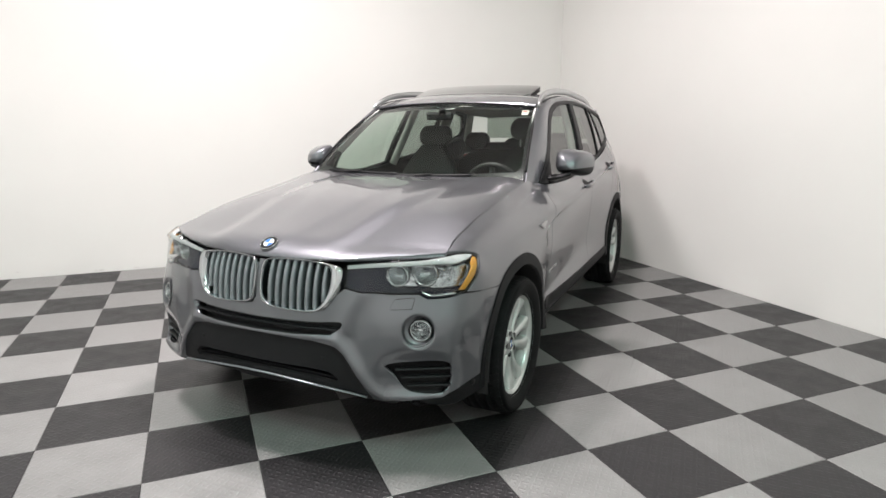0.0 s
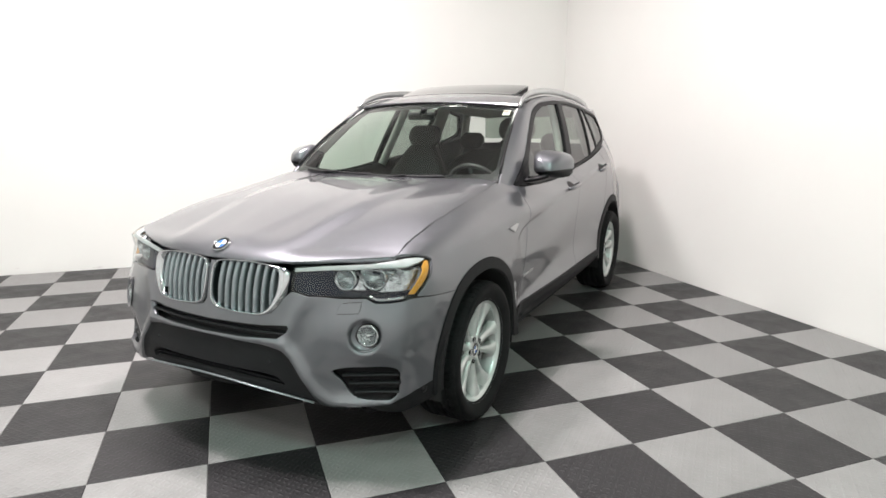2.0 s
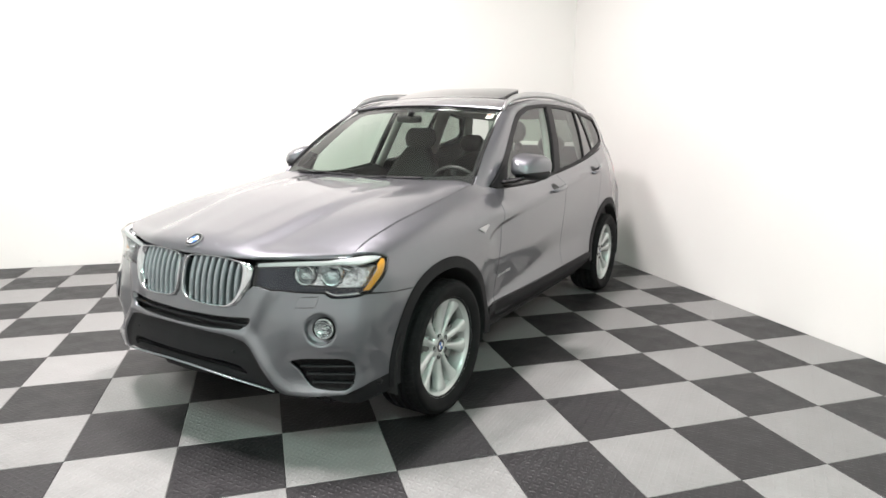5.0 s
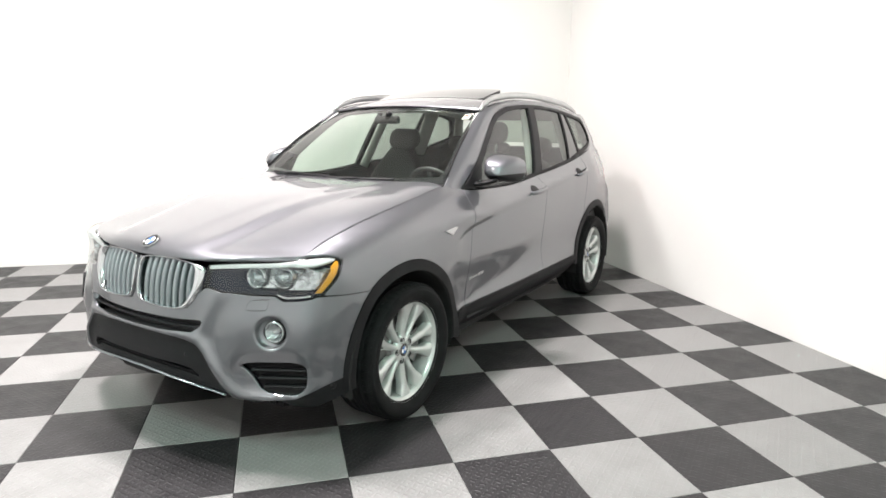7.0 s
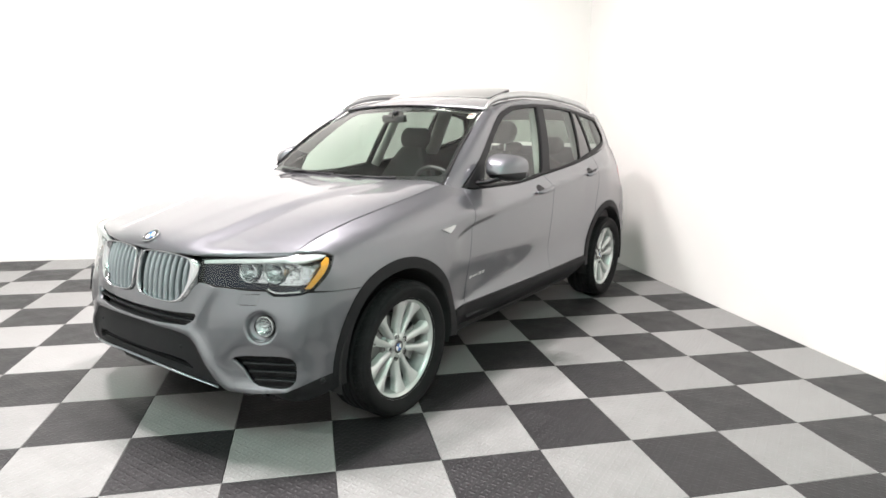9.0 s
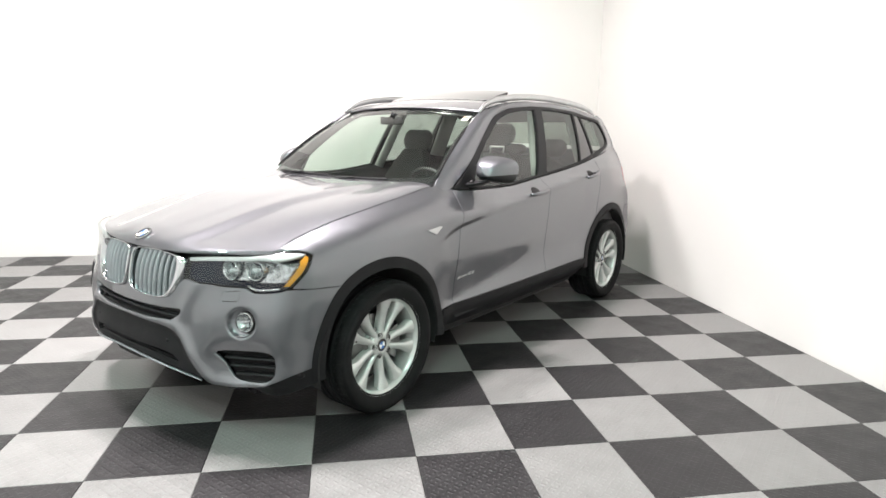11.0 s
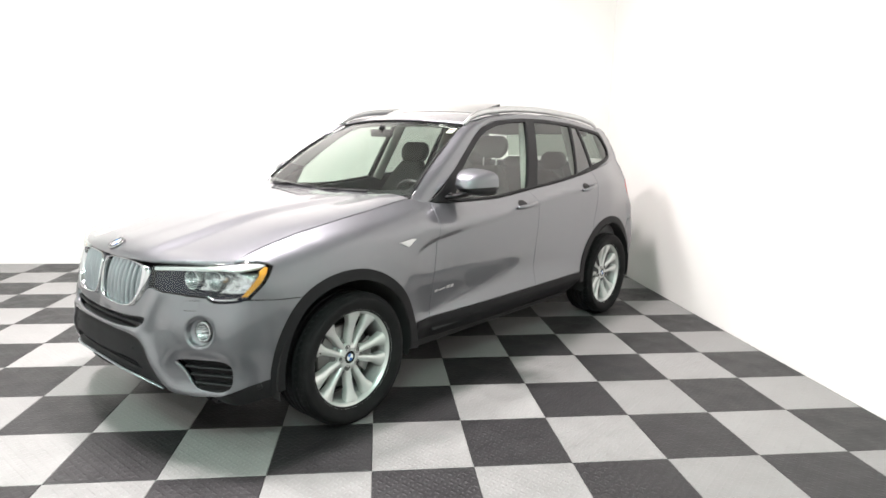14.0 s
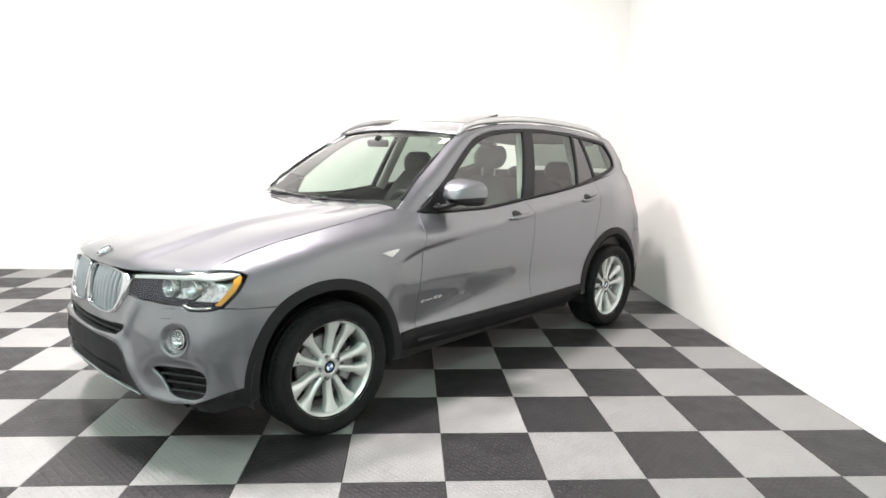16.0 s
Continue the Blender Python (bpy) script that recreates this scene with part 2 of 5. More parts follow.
def curve(points):
    """A smooth function through (x, value) pairs, with no overshoot, straight beyond its ends."""
    points = sorted(points)
    xs, ys = [p[0] for p in points], [p[1] for p in points]
    n = len(xs)
    h = [xs[i + 1] - xs[i] for i in range(n - 1)]
    d = [(ys[i + 1] - ys[i]) / h[i] for i in range(n - 1)]
    m = [d[0]] + [0.0 if d[i - 1] * d[i] <= 0 else (h[i - 1] + h[i]) * 3 / ((2 * h[i] + h[i - 1]) / d[i - 1] + (h[i] + 2 * h[i - 1]) / d[i]) for i in range(1, n - 1)] + [d[-1]]

    def value(x):
        if x <= xs[0]:
            return ys[0] + m[0] * (x - xs[0])
        if x >= xs[-1]:
            return ys[-1] + m[-1] * (x - xs[-1])
        i = 0
        while x > xs[i + 1]:
            i += 1
        t = (x - xs[i]) / h[i]
        return (ys[i] * (1 + 2 * t) + h[i] * m[i] * t) * (1 - t) ** 2 + (ys[i + 1] * (3 - 2 * t) + h[i] * m[i + 1] * (t - 1)) * t * t
    return value


def spline(points, step=0.03, closed=False):
    """Points along a smooth line through the given ones (2D or 3D)."""
    pts = [Vector(p) for p in points]
    n, out = len(pts), []
    for i in range(n if closed else n - 1):
        a, b = pts[i], pts[(i + 1) % n]
        before = pts[i - 1] if i or closed else a * 2 - b
        after = pts[(i + 2) % n] if closed or i + 2 < n else b * 2 - a
        k = max(1, int((b - a).length / step + 0.5))
        for j in range(k):
            t = j / k
            out.append(0.5 * ((2 * a) + (b - before) * t + (2 * before - 5 * a + 4 * b - after) * t * t + (3 * a - before - 3 * b + after) * t ** 3))
    return out if closed else out + [pts[-1]]


# plan of the nose, from the centre line to the flank
PLAN = spline([(0.83, 0), (0.822, 0.2), (0.797, 0.35), (0.752, 0.5), (0.69, 0.65), (0.634, 0.75), (0.574, 0.831), (0.487, 0.881), (0.36, 0.909), (0.2, 0.925)], 0.004)
TAIL = spline([(-3.2, 0.86), (-3.38, 0.825), (-3.5, 0.765), (-3.62, 0.62), (-3.70, 0.4), (-3.74, 0.2), (-3.75, 0.0)], 0.01)
PLAN_X, PLAN_Y = np.array([p[0] for p in PLAN]), np.array([p[1] for p in PLAN])
TAIL_X, TAIL_Y = np.array([p[0] for p in TAIL]), np.array([p[1] for p in TAIL])
ARC = [0.0]
for a, b in zip(PLAN, PLAN[1:]):
    ARC.append(ARC[-1] + (b - a).length)
S_SIDE = ARC[-1]
S_TAIL = S_SIDE + 0.2 + 3.2
ARC_TAIL = [S_TAIL]
for a, b in zip(TAIL, TAIL[1:]):
    ARC_TAIL.append(ARC_TAIL[-1] + (b - a).length)
nose_out = curve([(0.22, 0.0), (0.30, 0.025), (0.36, 0.04), (0.43, 0.046), (0.5, 0.037), (0.6, 0.021), (0.68, 0.0075), (0.74, -0.003), (0.82, -0.022), (0.86, -0.037), (0.90, -0.062), (0.95, -0.11)])
tail_out = curve([(0.3, 0.05), (0.42, 0.02), (0.55, -0.02), (0.68, -0.01), (0.76, 0.03), (0.9, 0.05), (1.1, 0.12), (1.25, 0.22), (1.4, 0.32)])


def s_of_y(y):
    return float(np.interp(y, PLAN_Y, ARC))


def s_of_x(x):
    if x < -3.2:
        return float(np.interp(-x, -TAIL_X, ARC_TAIL))
    return S_SIDE + 0.2 - x if x < 0.2 else float(np.interp(-x, -PLAN_X, ARC))


hood_mid = curve([(0.82, 0.84), (0.80, 0.862), (0.777, 0.888), (0.74, 0.910), (0.68, 0.931), (0.6, 0.952), (0.3, 1.012), (0.0, 1.062), (-0.3, 1.106), (-0.6, 1.136), (-0.75, 1.146)])


def hood_z(x, y):
    y = abs(y)
    swept = 0.82 * (0.83 - float(np.interp(y, PLAN_Y, PLAN_X)))
    f = ease(0.15, 0.62, x)
    outer, inner = 0.33 + 0.11 * ease(0.8, -0.6, x), 0.10 + 0.19 * ease(0.75, -0.6, x)
    dome = 0.016 * (1 - ease(outer - 0.06, outer + 0.07, y)) + 0.004 * (1 - ease(inner - 0.05, inner + 0.06, y))
    crown = 0.020 * ease(0.62, 0.15, x) - 0.042 * (y / 0.745) ** 5.5 * (1 - f) - 0.009 * (y / 0.745) ** 4 * f - 0.027 * ease(0.15, -0.5, x) * (1 - ease(0.42, 0.74, y))
    return hood_mid(x + swept * f) + crown + (dome - 0.012) * ease(0.80, 0.66, x + swept * f) * ease(-0.52, -0.26, x)


# flank: from the hood's edge or the windows down to the sill, as (y, z) at stations along the car
FLANK = {
    0.62: [(0.775, 0.880), (0.797, 0.857), (0.80, 0.76), (0.78, 0.6), (0.775, 0.40)],
    0.45: [(0.80, 0.915), (0.838, 0.88), (0.888, 0.78), (0.895, 0.6), (0.892, 0.42)],
    0.30: [(0.825, 0.935), (0.87, 0.885), (0.908, 0.76), (0.918, 0.6), (0.915, 0.40)],
    0.0: [(0.845, 0.975), (0.895, 0.905), (0.925, 0.78), (0.93, 0.6), (0.93, 0.4)],
    -0.3: [(0.85, 1.0), (0.905, 0.91), (0.922, 0.77), (0.925, 0.6), (0.92, 0.4)],
    -0.6: [(0.838, 1.042), (0.91, 0.935), (0.905, 0.72), (0.876, 0.455), (0.908, 0.40)],
    -0.75: [(0.825, 1.075), (0.86, 1.02), (0.912, 0.935), (0.902, 0.71), (0.873, 0.475), (0.910, 0.40)],
    -1.2: [(0.835, 1.07), (0.87, 1.03), (0.913, 0.965), (0.898, 0.70), (0.874, 0.525), (0.914, 0.41)],
    -1.7: [(0.84, 1.11), (0.872, 1.07), (0.912, 1.02), (0.894, 0.72), (0.884, 0.585), (0.914, 0.42)],
    -2.2: [(0.832, 1.155), (0.868, 1.115), (0.905, 1.07), (0.90, 0.80), (0.897, 0.60), (0.915, 0.42)],
    -2.8: [(0.80, 1.235), (0.845, 1.18), (0.885, 1.10), (0.915, 0.83), (0.925, 0.6), (0.92, 0.4)],
    -3.3: [(0.705, 1.31), (0.75, 1.22), (0.805, 1.10), (0.86, 0.85), (0.88, 0.6), (0.86, 0.4)],
}
for x in FLANK:
    if x > -0.7:
        FLANK[x].insert(0, (0.745, hood_z(x, 0.745)) if x < 0.6 else (0.722, 0.896))
LINES = [(curve([(x, FLANK[x][k][0]) for x in FLANK]), curve([(x, FLANK[x][k][1]) for x in FLANK])) for k in range(6)]
SECTIONS = {}


crease_z = curve([(-0.2, 0.77), (-0.458, 0.842), (-0.62, 0.892), (-0.84, 0.925), (-1.2, 0.957), (-1.5, 0.99), (-2.0, 1.045), (-2.6, 1.09), (-3.2, 1.09)])


def flank_y(x, z):
    key = round(x, 3)
    if key not in SECTIONS:
        SECTIONS[key] = curve([(fz(key), fy(key)) for fy, fz in LINES])
    under = crease_z(x) - z
    dent = 0.016 * ease(-0.006, 0.028, under) * math.exp(-max(0.0, under - 0.02) / 0.10) * ease(-0.43, -0.60, x) * (1 - 0.82 * ease(-0.66, -1.0, x)) * ease(-2.9, -2.4, x)
    return SECTIONS[key](z) - dent


def belt(x):
    return LINES[0][1](x)


RIDGES = [([(0, 0.560), (0.34, 0.560), (0.385, 0.552), (0.43, 0.51), (0.48, 0.43), (0.535, 0.345), (0.57, 0.315), (0.68, 0.310), (0.78, 0.318)], 0.017, 0.024), ([(0.47, 0.745), (0.435, 0.68), (0.415, 0.62), (0.385, 0.57)], 0.010, 0.035)]


def away(y, z, path):
    """How far a point of the nose lies from a line on it."""
    best = 9.0
    for (a, b), (c, d) in zip(path, path[1:]):
        t = clamp(((y - a) * (c - a) + (z - b) * (d - b)) / ((c - a) ** 2 + (d - b) ** 2))
        best = min(best, math.hypot(y - a - (c - a) * t, z - b - (d - b) * t))
    return best


def relief(y, z):
    """Ridges and hollows pressed into the bumper."""
    if z > 0.80:
        return 0.0
    out = sum(high * math.exp(-(away(y, z, path) / wide) ** 2) for path, high, wide in RIDGES)
    pocket = ((y - 0.70) / 0.15) ** 2 + ((z - 0.42) / 0.085) ** 2
    shoulder = 0.017 * ease(0.43, 0.58, y) * ease(0.765, 0.61, z) * (1 - 0.7 * ease(0.60, 0.40, z))
    return out + shoulder - 0.022 * math.exp(-pocket * pocket)


def girdle(s, z):
    """The body's outside: s runs from the nose's middle round the corner and along the flank to the tail (below zero: the other side)."""
    if s < 0:
        p = girdle(-s, z)
        return Vector((p.x, -p.y, p.z))
    if s <= S_SIDE:
        x, y = float(np.interp(s, ARC, PLAN_X)), float(np.interp(s, ARC, PLAN_Y))
        b = max(ease(0.62, 0.38, x), ease(0.80, 0.90, z) * ease(0.80, 0.54, x))
        out = relief(y, z) * (1 - b)
        return Vector((x + nose_out(z) * (1 - b) + out, y * (1 - b) + flank_y(x, z) * b + out * ease(0.4, 0.8, y) * 0.6, z))
    if s < S_TAIL:
        x = S_SIDE + 0.2 - s
        return Vector((x, flank_y(x, z), z))
    x, y = float(np.interp(s, ARC_TAIL, TAIL_X)), float(np.interp(s, ARC_TAIL, TAIL_Y))
    b = ease(-3.2, -3.6, x)
    lean = flank_y(-3.2, z) / 0.86
    wide = 0.024 * ease(1.02, 0.85, z) * ease(-3.2, -3.36, x) * ease(-3.68, -3.5, x)
    return Vector((x + tail_out(z) * b, y * (lean * (1 - 0.6 * b) + 0.6 * b) + wide, z))


def flank(x, z):
    return girdle(s_of_x(x), z)


def cabin(x, z):
    """The side of the cabin over the belt line, leaning in."""
    d = z - belt(x)
    more = 1 + 0.30 * ease(-1.8, -2.9, x)
    inset = 0.016 * (1 - ease(-2.8, -3.04, x))
    side_y = LINES[0][0](x) if x > -3.2 else flank(x, belt(x)).y
    return Vector((x, side_y - inset - more * (0.22 * d + 0.25 * d * abs(d)), z))


rail_z = curve([(-1.2, 1.545), (-1.45, 1.60), (-1.8, 1.632), (-2.2, 1.636), (-2.6, 1.615), (-3.0, 1.572), (-3.3, 1.515), (-3.5, 1.46)])
rail_y = curve([(-1.2, 0.628), (-1.5, 0.62), (-2.2, 0.612), (-2.8, 0.60), (-3.3, 0.575), (-3.5, 0.55)])
roof_mid = curve([(-1.15, 1.572), (-1.3, 1.613), (-1.5, 1.646), (-1.8, 1.666), (-2.2, 1.667), (-2.6, 1.645), (-3.0, 1.607), (-3.3, 1.56), (-3.5, 1.52)])


def roof(x, y):
    e = rail_z(x)
    return Vector((x, y, e + (roof_mid(x) - e) * (1 - min(1.3, abs(y) / rail_y(x)) ** 2.4)))


def hood(x, y):
    return Vector((x, y, hood_z(x, y)))


def windshield(u, v):
    """u from -1 to 1 across, v from the cowl to the roof."""
    low = Vector((-0.50 - 0.085 * u * u, 0.735 * u, 1.095 + 0.022 * u * u))
    high = Vector((-1.160 - 0.075 * u * u, 0.609 * u, 1.569 - 0.035 * u * u))
    return low.lerp(high, v) + Vector((0.5, 0, 0.75)) * 0.035 * math.sin(math.pi * v)


def inside(p, poly):
    hit, n = False, len(poly)
    for i in range(n):
        a, b = poly[i], poly[i - 1]
        if (a[1] > p[1]) != (b[1] > p[1]) and p[0] < (b[0] - a[0]) * (p[1] - a[1]) / (b[1] - a[1]) + a[0]:
            hit = not hit
    return hit


def dense(poly, step):
    out = []
    for i, a in enumerate(poly):
        a, b = Vector(a[:2]), Vector(poly[(i + 1) % len(poly)][:2])
        k = max(1, int((b - a).length / step + 0.5))
        out += [a.lerp(b, j / k) for j in range(k)]
    return out


def shrink(poly, by):
    """The outline moved inwards, to leave a gap at its edge."""
    area = sum(poly[i - 1][0] * p[1] - p[0] * poly[i - 1][1] for i, p in enumerate(poly))
    out = []
    for i, p in enumerate(poly):
        along = (Vector(poly[(i + 1) % len(poly)]) - Vector(poly[i - 1]))
        if along.length > 1e-9:
            along.normalize()
        out.append(Vector(p) + Vector((-along.y, along.x)) * by * (1 if area > 0 else -1))
    return out


def region(name, surface, outline, mat, parent, holes=(), step=0.035, depth=0.014, gap=0.0016, lift=0.0, side=1, label="", lines=()):
    """A panel: an outlined piece of a surface, with holes, its edges turned inwards. side -1 mirrors it to the car's right."""
    outer = shrink(dense(outline, step), gap)
    inner = [dense(h, step) for h in holes]
    loops, verts, edges = [outer, *inner], [], []
    for loop in loops:
        first = len(verts)
        verts += [Vector(p) for p in loop]
        edges += [(first + i, first + (i + 1) % len(loop)) for i in range(len(loop))]
    for line in lines:
        line = [p for p in dense(line, step)[:-int(0.5 + (Vector(line[0]) - Vector(line[-1])).length / step)] if inside(p, outer) and np.hypot(*(np.array([tuple(v) for v in verts]) - tuple(p)).T).min() > 0.3 * step]
        edges += [(len(verts) + i, len(verts) + i + 1) for i in range(len(line) - 1)]
        verts += line
    rim = np.array([tuple(v) for v in verts])
    us, vs = rim[:, 0], rim[:, 1]
    for u in np.arange(us.min() + step / 2, us.max(), step):
        for v in np.arange(vs.min() + step / 2, vs.max(), step):
            if np.hypot(us - u, vs - v).min() > 0.5 * step and inside((u, v), outer) and not any(inside((u, v), h) for h in inner):
                verts.append(Vector((u, v)))
    co, _, faces, orig, _, _ = geometry.delaunay_2d_cdt(verts, edges, [], 1, 1e-6)
    places, normals = [], []
    for u, v in co:
        p = surface(u, v)
        e = 0.008 if surface is girdle else 0.004
        n = (surface(u + e, v) - surface(u - e, v)).cross(surface(u, v + e) - surface(u, v - e))
        n.normalize()
        if n.y < -0.02 and p.y > 0.1 and surface is not hood or (n.z < 0 and surface in (hood, roof)) or (n.x < 0 and surface is windshield):
            n = -n
        if surface is girdle and n.dot(Vector((p.x + 1.4, p.y * 2.5, 0.0))) < 0:
            n = -n
        places.append(p + n * lift)
        normals.append(n)
    keep = []
    for f in faces:
        c = sum((co[i] for i in f), Vector((0, 0))) / len(f)
        if inside(c, outer) and not any(inside(c, h) for h in inner):
            a, b, c3 = (places[i] for i in f[:3])
            keep.append(tuple(f) if (b - a).cross(c3 - a).dot(normals[f[0]]) > 0 else tuple(reversed(f)))
    points, norms, polys = list(places), list(normals), list(keep)
    count = {}
    for f in keep:
        for i in range(len(f)):
            a, b = f[i], f[(i + 1) % len(f)]
            count[(a, b)] = 1
    for a, b in list(count):
        if (b, a) not in count:
            out = (places[b] - places[a]).cross(normals[a])
            out.normalize()
            k = len(points)
            points += [places[a], places[b], places[b] - normals[b] * depth, places[a] - normals[a] * depth]
            norms += [(normals[a] + out * 0.12).normalized(), (normals[b] + out * 0.12).normalized(), out, out]
            polys.append((k, k + 3, k + 2, k + 1))
    if side < 0:
        points = [Vector((p.x, -p.y, p.z)) for p in points]
        norms = [Vector((n.x, -n.y, n.z)) for n in norms]
        polys = [tuple(reversed(f)) for f in polys]
    data = bpy.data.meshes.new(name)
    data.from_pydata([tuple(p) for p in points], [], polys)
    data.polygons.foreach_set("use_smooth", [True] * len(polys))
    data.normals_split_custom_set_from_vertices([tuple(n) for n in norms])
    data.materials.append(mat)
    ob = new(name, data)
    ob.parent = parent
    return tagged(ob, label)


def loft(name, rows, mat, parent, side=1, label="", closed=False, thick=0.0):
    """A smooth sheet through rows of points."""
    bm = bmesh.new()
    grid = [[bm.verts.new((p[0], p[1] * side, p[2])) for p in row] for row in rows]
    for a, b in zip(grid, grid[1:]):
        for i in range(len(a) if closed else len(a) - 1):
            j = (i + 1) % len(a)
            bm.faces.new((a[i], a[j], b[j], b[i]) if side > 0 else (b[i], b[j], a[j], a[i]))
    bmesh.ops.remove_doubles(bm, verts=bm.verts, dist=1e-6)
    if thick:
        bmesh.ops.recalc_face_normals(bm, faces=bm.faces)
        bmesh.ops.solidify(bm, geom=bm.faces[:], thickness=thick)
    return part(name, bm, mat, parent, label)


def tube(bm, points, width, height=None, turns=10, up=Vector((0, 0, 1)), taper=0.0, closed=False):
    """A rod with an oval section along a line."""
    height = height or width
    pts = [Vector(p) for p in points]
    rings = []
    n = len(pts)
    for i, p in enumerate(pts):
        ahead = pts[(i + 1) % n] - pts[i - 1] if closed else pts[min(i + 1, n - 1)] - pts[max(i - 1, 0)]
        ahead.normalize()
        across = ahead.cross(up)
        if across.length < 1e-4:
            across = ahead.cross(Vector((1, 0, 0)))
        across.normalize()
        over = across.cross(ahead)
        k = 1.0 if not taper else 1 - taper * abs(2 * i / (n - 1) - 1) ** 6
        rings.append([bm.verts.new(p + across * math.cos(a) * width / 2 * k + over * math.sin(a) * height / 2 * k) for a in (2 * math.pi * j / turns for j in range(turns))])
    for a, b in zip(rings, rings[1:] + rings[:1] if closed else rings[1:]):
        for j in range(turns):
            bm.faces.new((a[j], a[(j + 1) % turns], b[(j + 1) % turns], b[j]))
    if not closed:
        bm.faces.new(rings[0][::-1]), bm.faces.new(rings[-1])
    return rings


def lathe(bm, profile, turns=64, closed=False):
    """Turned round the y axis: profile as (radius, y)."""
    rings = [[bm.verts.new((r * math.cos(a), y, r * math.sin(a))) for a in (2 * math.pi * j / turns for j in range(turns))] for r, y in profile]
    for a, b in zip(rings, rings[1:] + (rings[:1] if closed else [])):
        for j in range(turns):
            bm.faces.new((a[j], a[(j + 1) % turns], b[(j + 1) % turns], b[j]))
    return rings


def oval(cx, cz, rx, rz, n=28, power=2.0):
    return [(cx + rx * math.copysign(abs(math.cos(a)) ** (2 / power), math.cos(a)), cz + rz * math.copysign(abs(math.sin(a)) ** (2 / power), math.sin(a))) for a in (2 * math.pi * k / n for k in range(n))]

# ---- the car ----
car = empty("suv", pose(-1.1706, 1.1466, 0, 0, 0, 223.0), "grey metallic five-door SUV with roof rails, parked on checkered tiles", "car")


def mirrored(half):
    """A whole outline from its left half, given from the middle round to the middle."""
    return half + [(-a, b) for a, b in reversed(half) if abs(a) > 1e-6]


def nose(points):
    return [(s_of_y(y), z) for y, z in points]


def side_pts(points):
    return [(s_of_x(x), z) for x, z in points]


def arch(cx, a0, a1, rx, rz, n=26, cz=0.345, pull=0.0):
    return [(cx + rx * math.cos(a) - pull * ease(radians(65), radians(5), a), cz + rz * math.sin(a)) for a in (radians(a0 + (a1 - a0) * k / n) for k in range(n + 1))]


FRONT_ARCH = dict(cx=0.027, rx=0.487, rz=0.465, pull=0.052)
REAR_ARCH = dict(cx=-2.822, rx=0.487, rz=0.488)

# hood
plan_x = lambda y: float(np.interp(y, PLAN_Y, PLAN_X))
half = [(plan_x(y) - 0.037, y) for y in (0, 0.1, 0.2, 0.3, 0.38)] + [(0.707, 0.50), (0.645, 0.626), (0.597, 0.70)] + [(x, girdle(s_of_x(x), hood_z(x, 0.745) - 0.001).y - 0.001) for x in (0.555, 0.52, 0.48, 0.44, 0.40, 0.34, 0.28)] + [(0.2, 0.745), (-0.3, 0.745), (-0.555, 0.743), (-0.558, 0.70), (-0.535, 0.45), (-0.515, 0.25), (-0.505, 0)]
region("hood", hood, half + [(x, -y) for x, y in reversed(half) if y > 0], PAINT, car, step=0.032, depth=0.02)

# front bumper and its openings
KIDNEY_EDGE = [(0.012, 0.858), (0.012, 0.70), (0.03, 0.672), (0.10, 0.661), (0.25, 0.657), (0.325, 0.673), (0.372, 0.735)]
LAMP_LOW = [(0.402, 0.763), (0.475, 0.752), (0.584, 0.746), (0.69, 0.747), (0.722, 0.728), (0.775, 0.729), (0.823, 0.735), (0.842, 0.741)]
BLACK_TOP = [(0.516, 0.335), (0.485, 0.40), (0.455, 0.456), (0.42, 0.50), (0.392, 0.526), (0.29, 0.548), (0.15, 0.553), (0, 0.555)]
half = [(0, 0.858)] + nose(KIDNEY_EDGE + LAMP_LOW) + side_pts([(0.45, 0.733), (0.31, 0.722)]) + side_pts(arch(a0=50, a1=3, **FRONT_ARCH)) \
    + nose([(0.86, 0.352), (0.82, 0.330), (0.78, 0.316), (0.65, 0.304), (0.53, 0.302)] + BLACK_TOP)
MID_AIR = nose([(0, 0.616), (0.3, 0.622), (0.40, 0.630), (0.41, 0.622), (0.402, 0.603), (0.365, 0.577), (0.2, 0.569), (0, 0.567)])
FOG = oval(s_of_y(0.697), 0.601, 0.066, 0.062)
SIDE_AIR = [tuple(p) for p in spline(nose([(0.577, 0.450), (0.62, 0.467), (0.70, 0.470), (0.79, 0.469), (0.822, 0.440), (0.818, 0.362), (0.79, 0.336), (0.715, 0.334), (0.655, 0.350), (0.61, 0.41)]), 0.02, True)]
WASHER = [tuple(p) for p in shrink(nose([(0.588, 0.686), (0.592, 0.706), (0.604, 0.727), (0.64, 0.731), (0.676, 0.733), (0.674, 0.71), (0.668, 0.69), (0.63, 0.687)]), -0.001)]
flip = lambda loop: [(-a, b) for a, b in loop]
bumper = region("front_bumper", girdle, mirrored(half), PAINT, car, [mirrored(MID_AIR), FOG, flip(FOG), SIDE_AIR, flip(SIDE_AIR), WASHER, flip(WASHER)], step=0.016, depth=0.03)

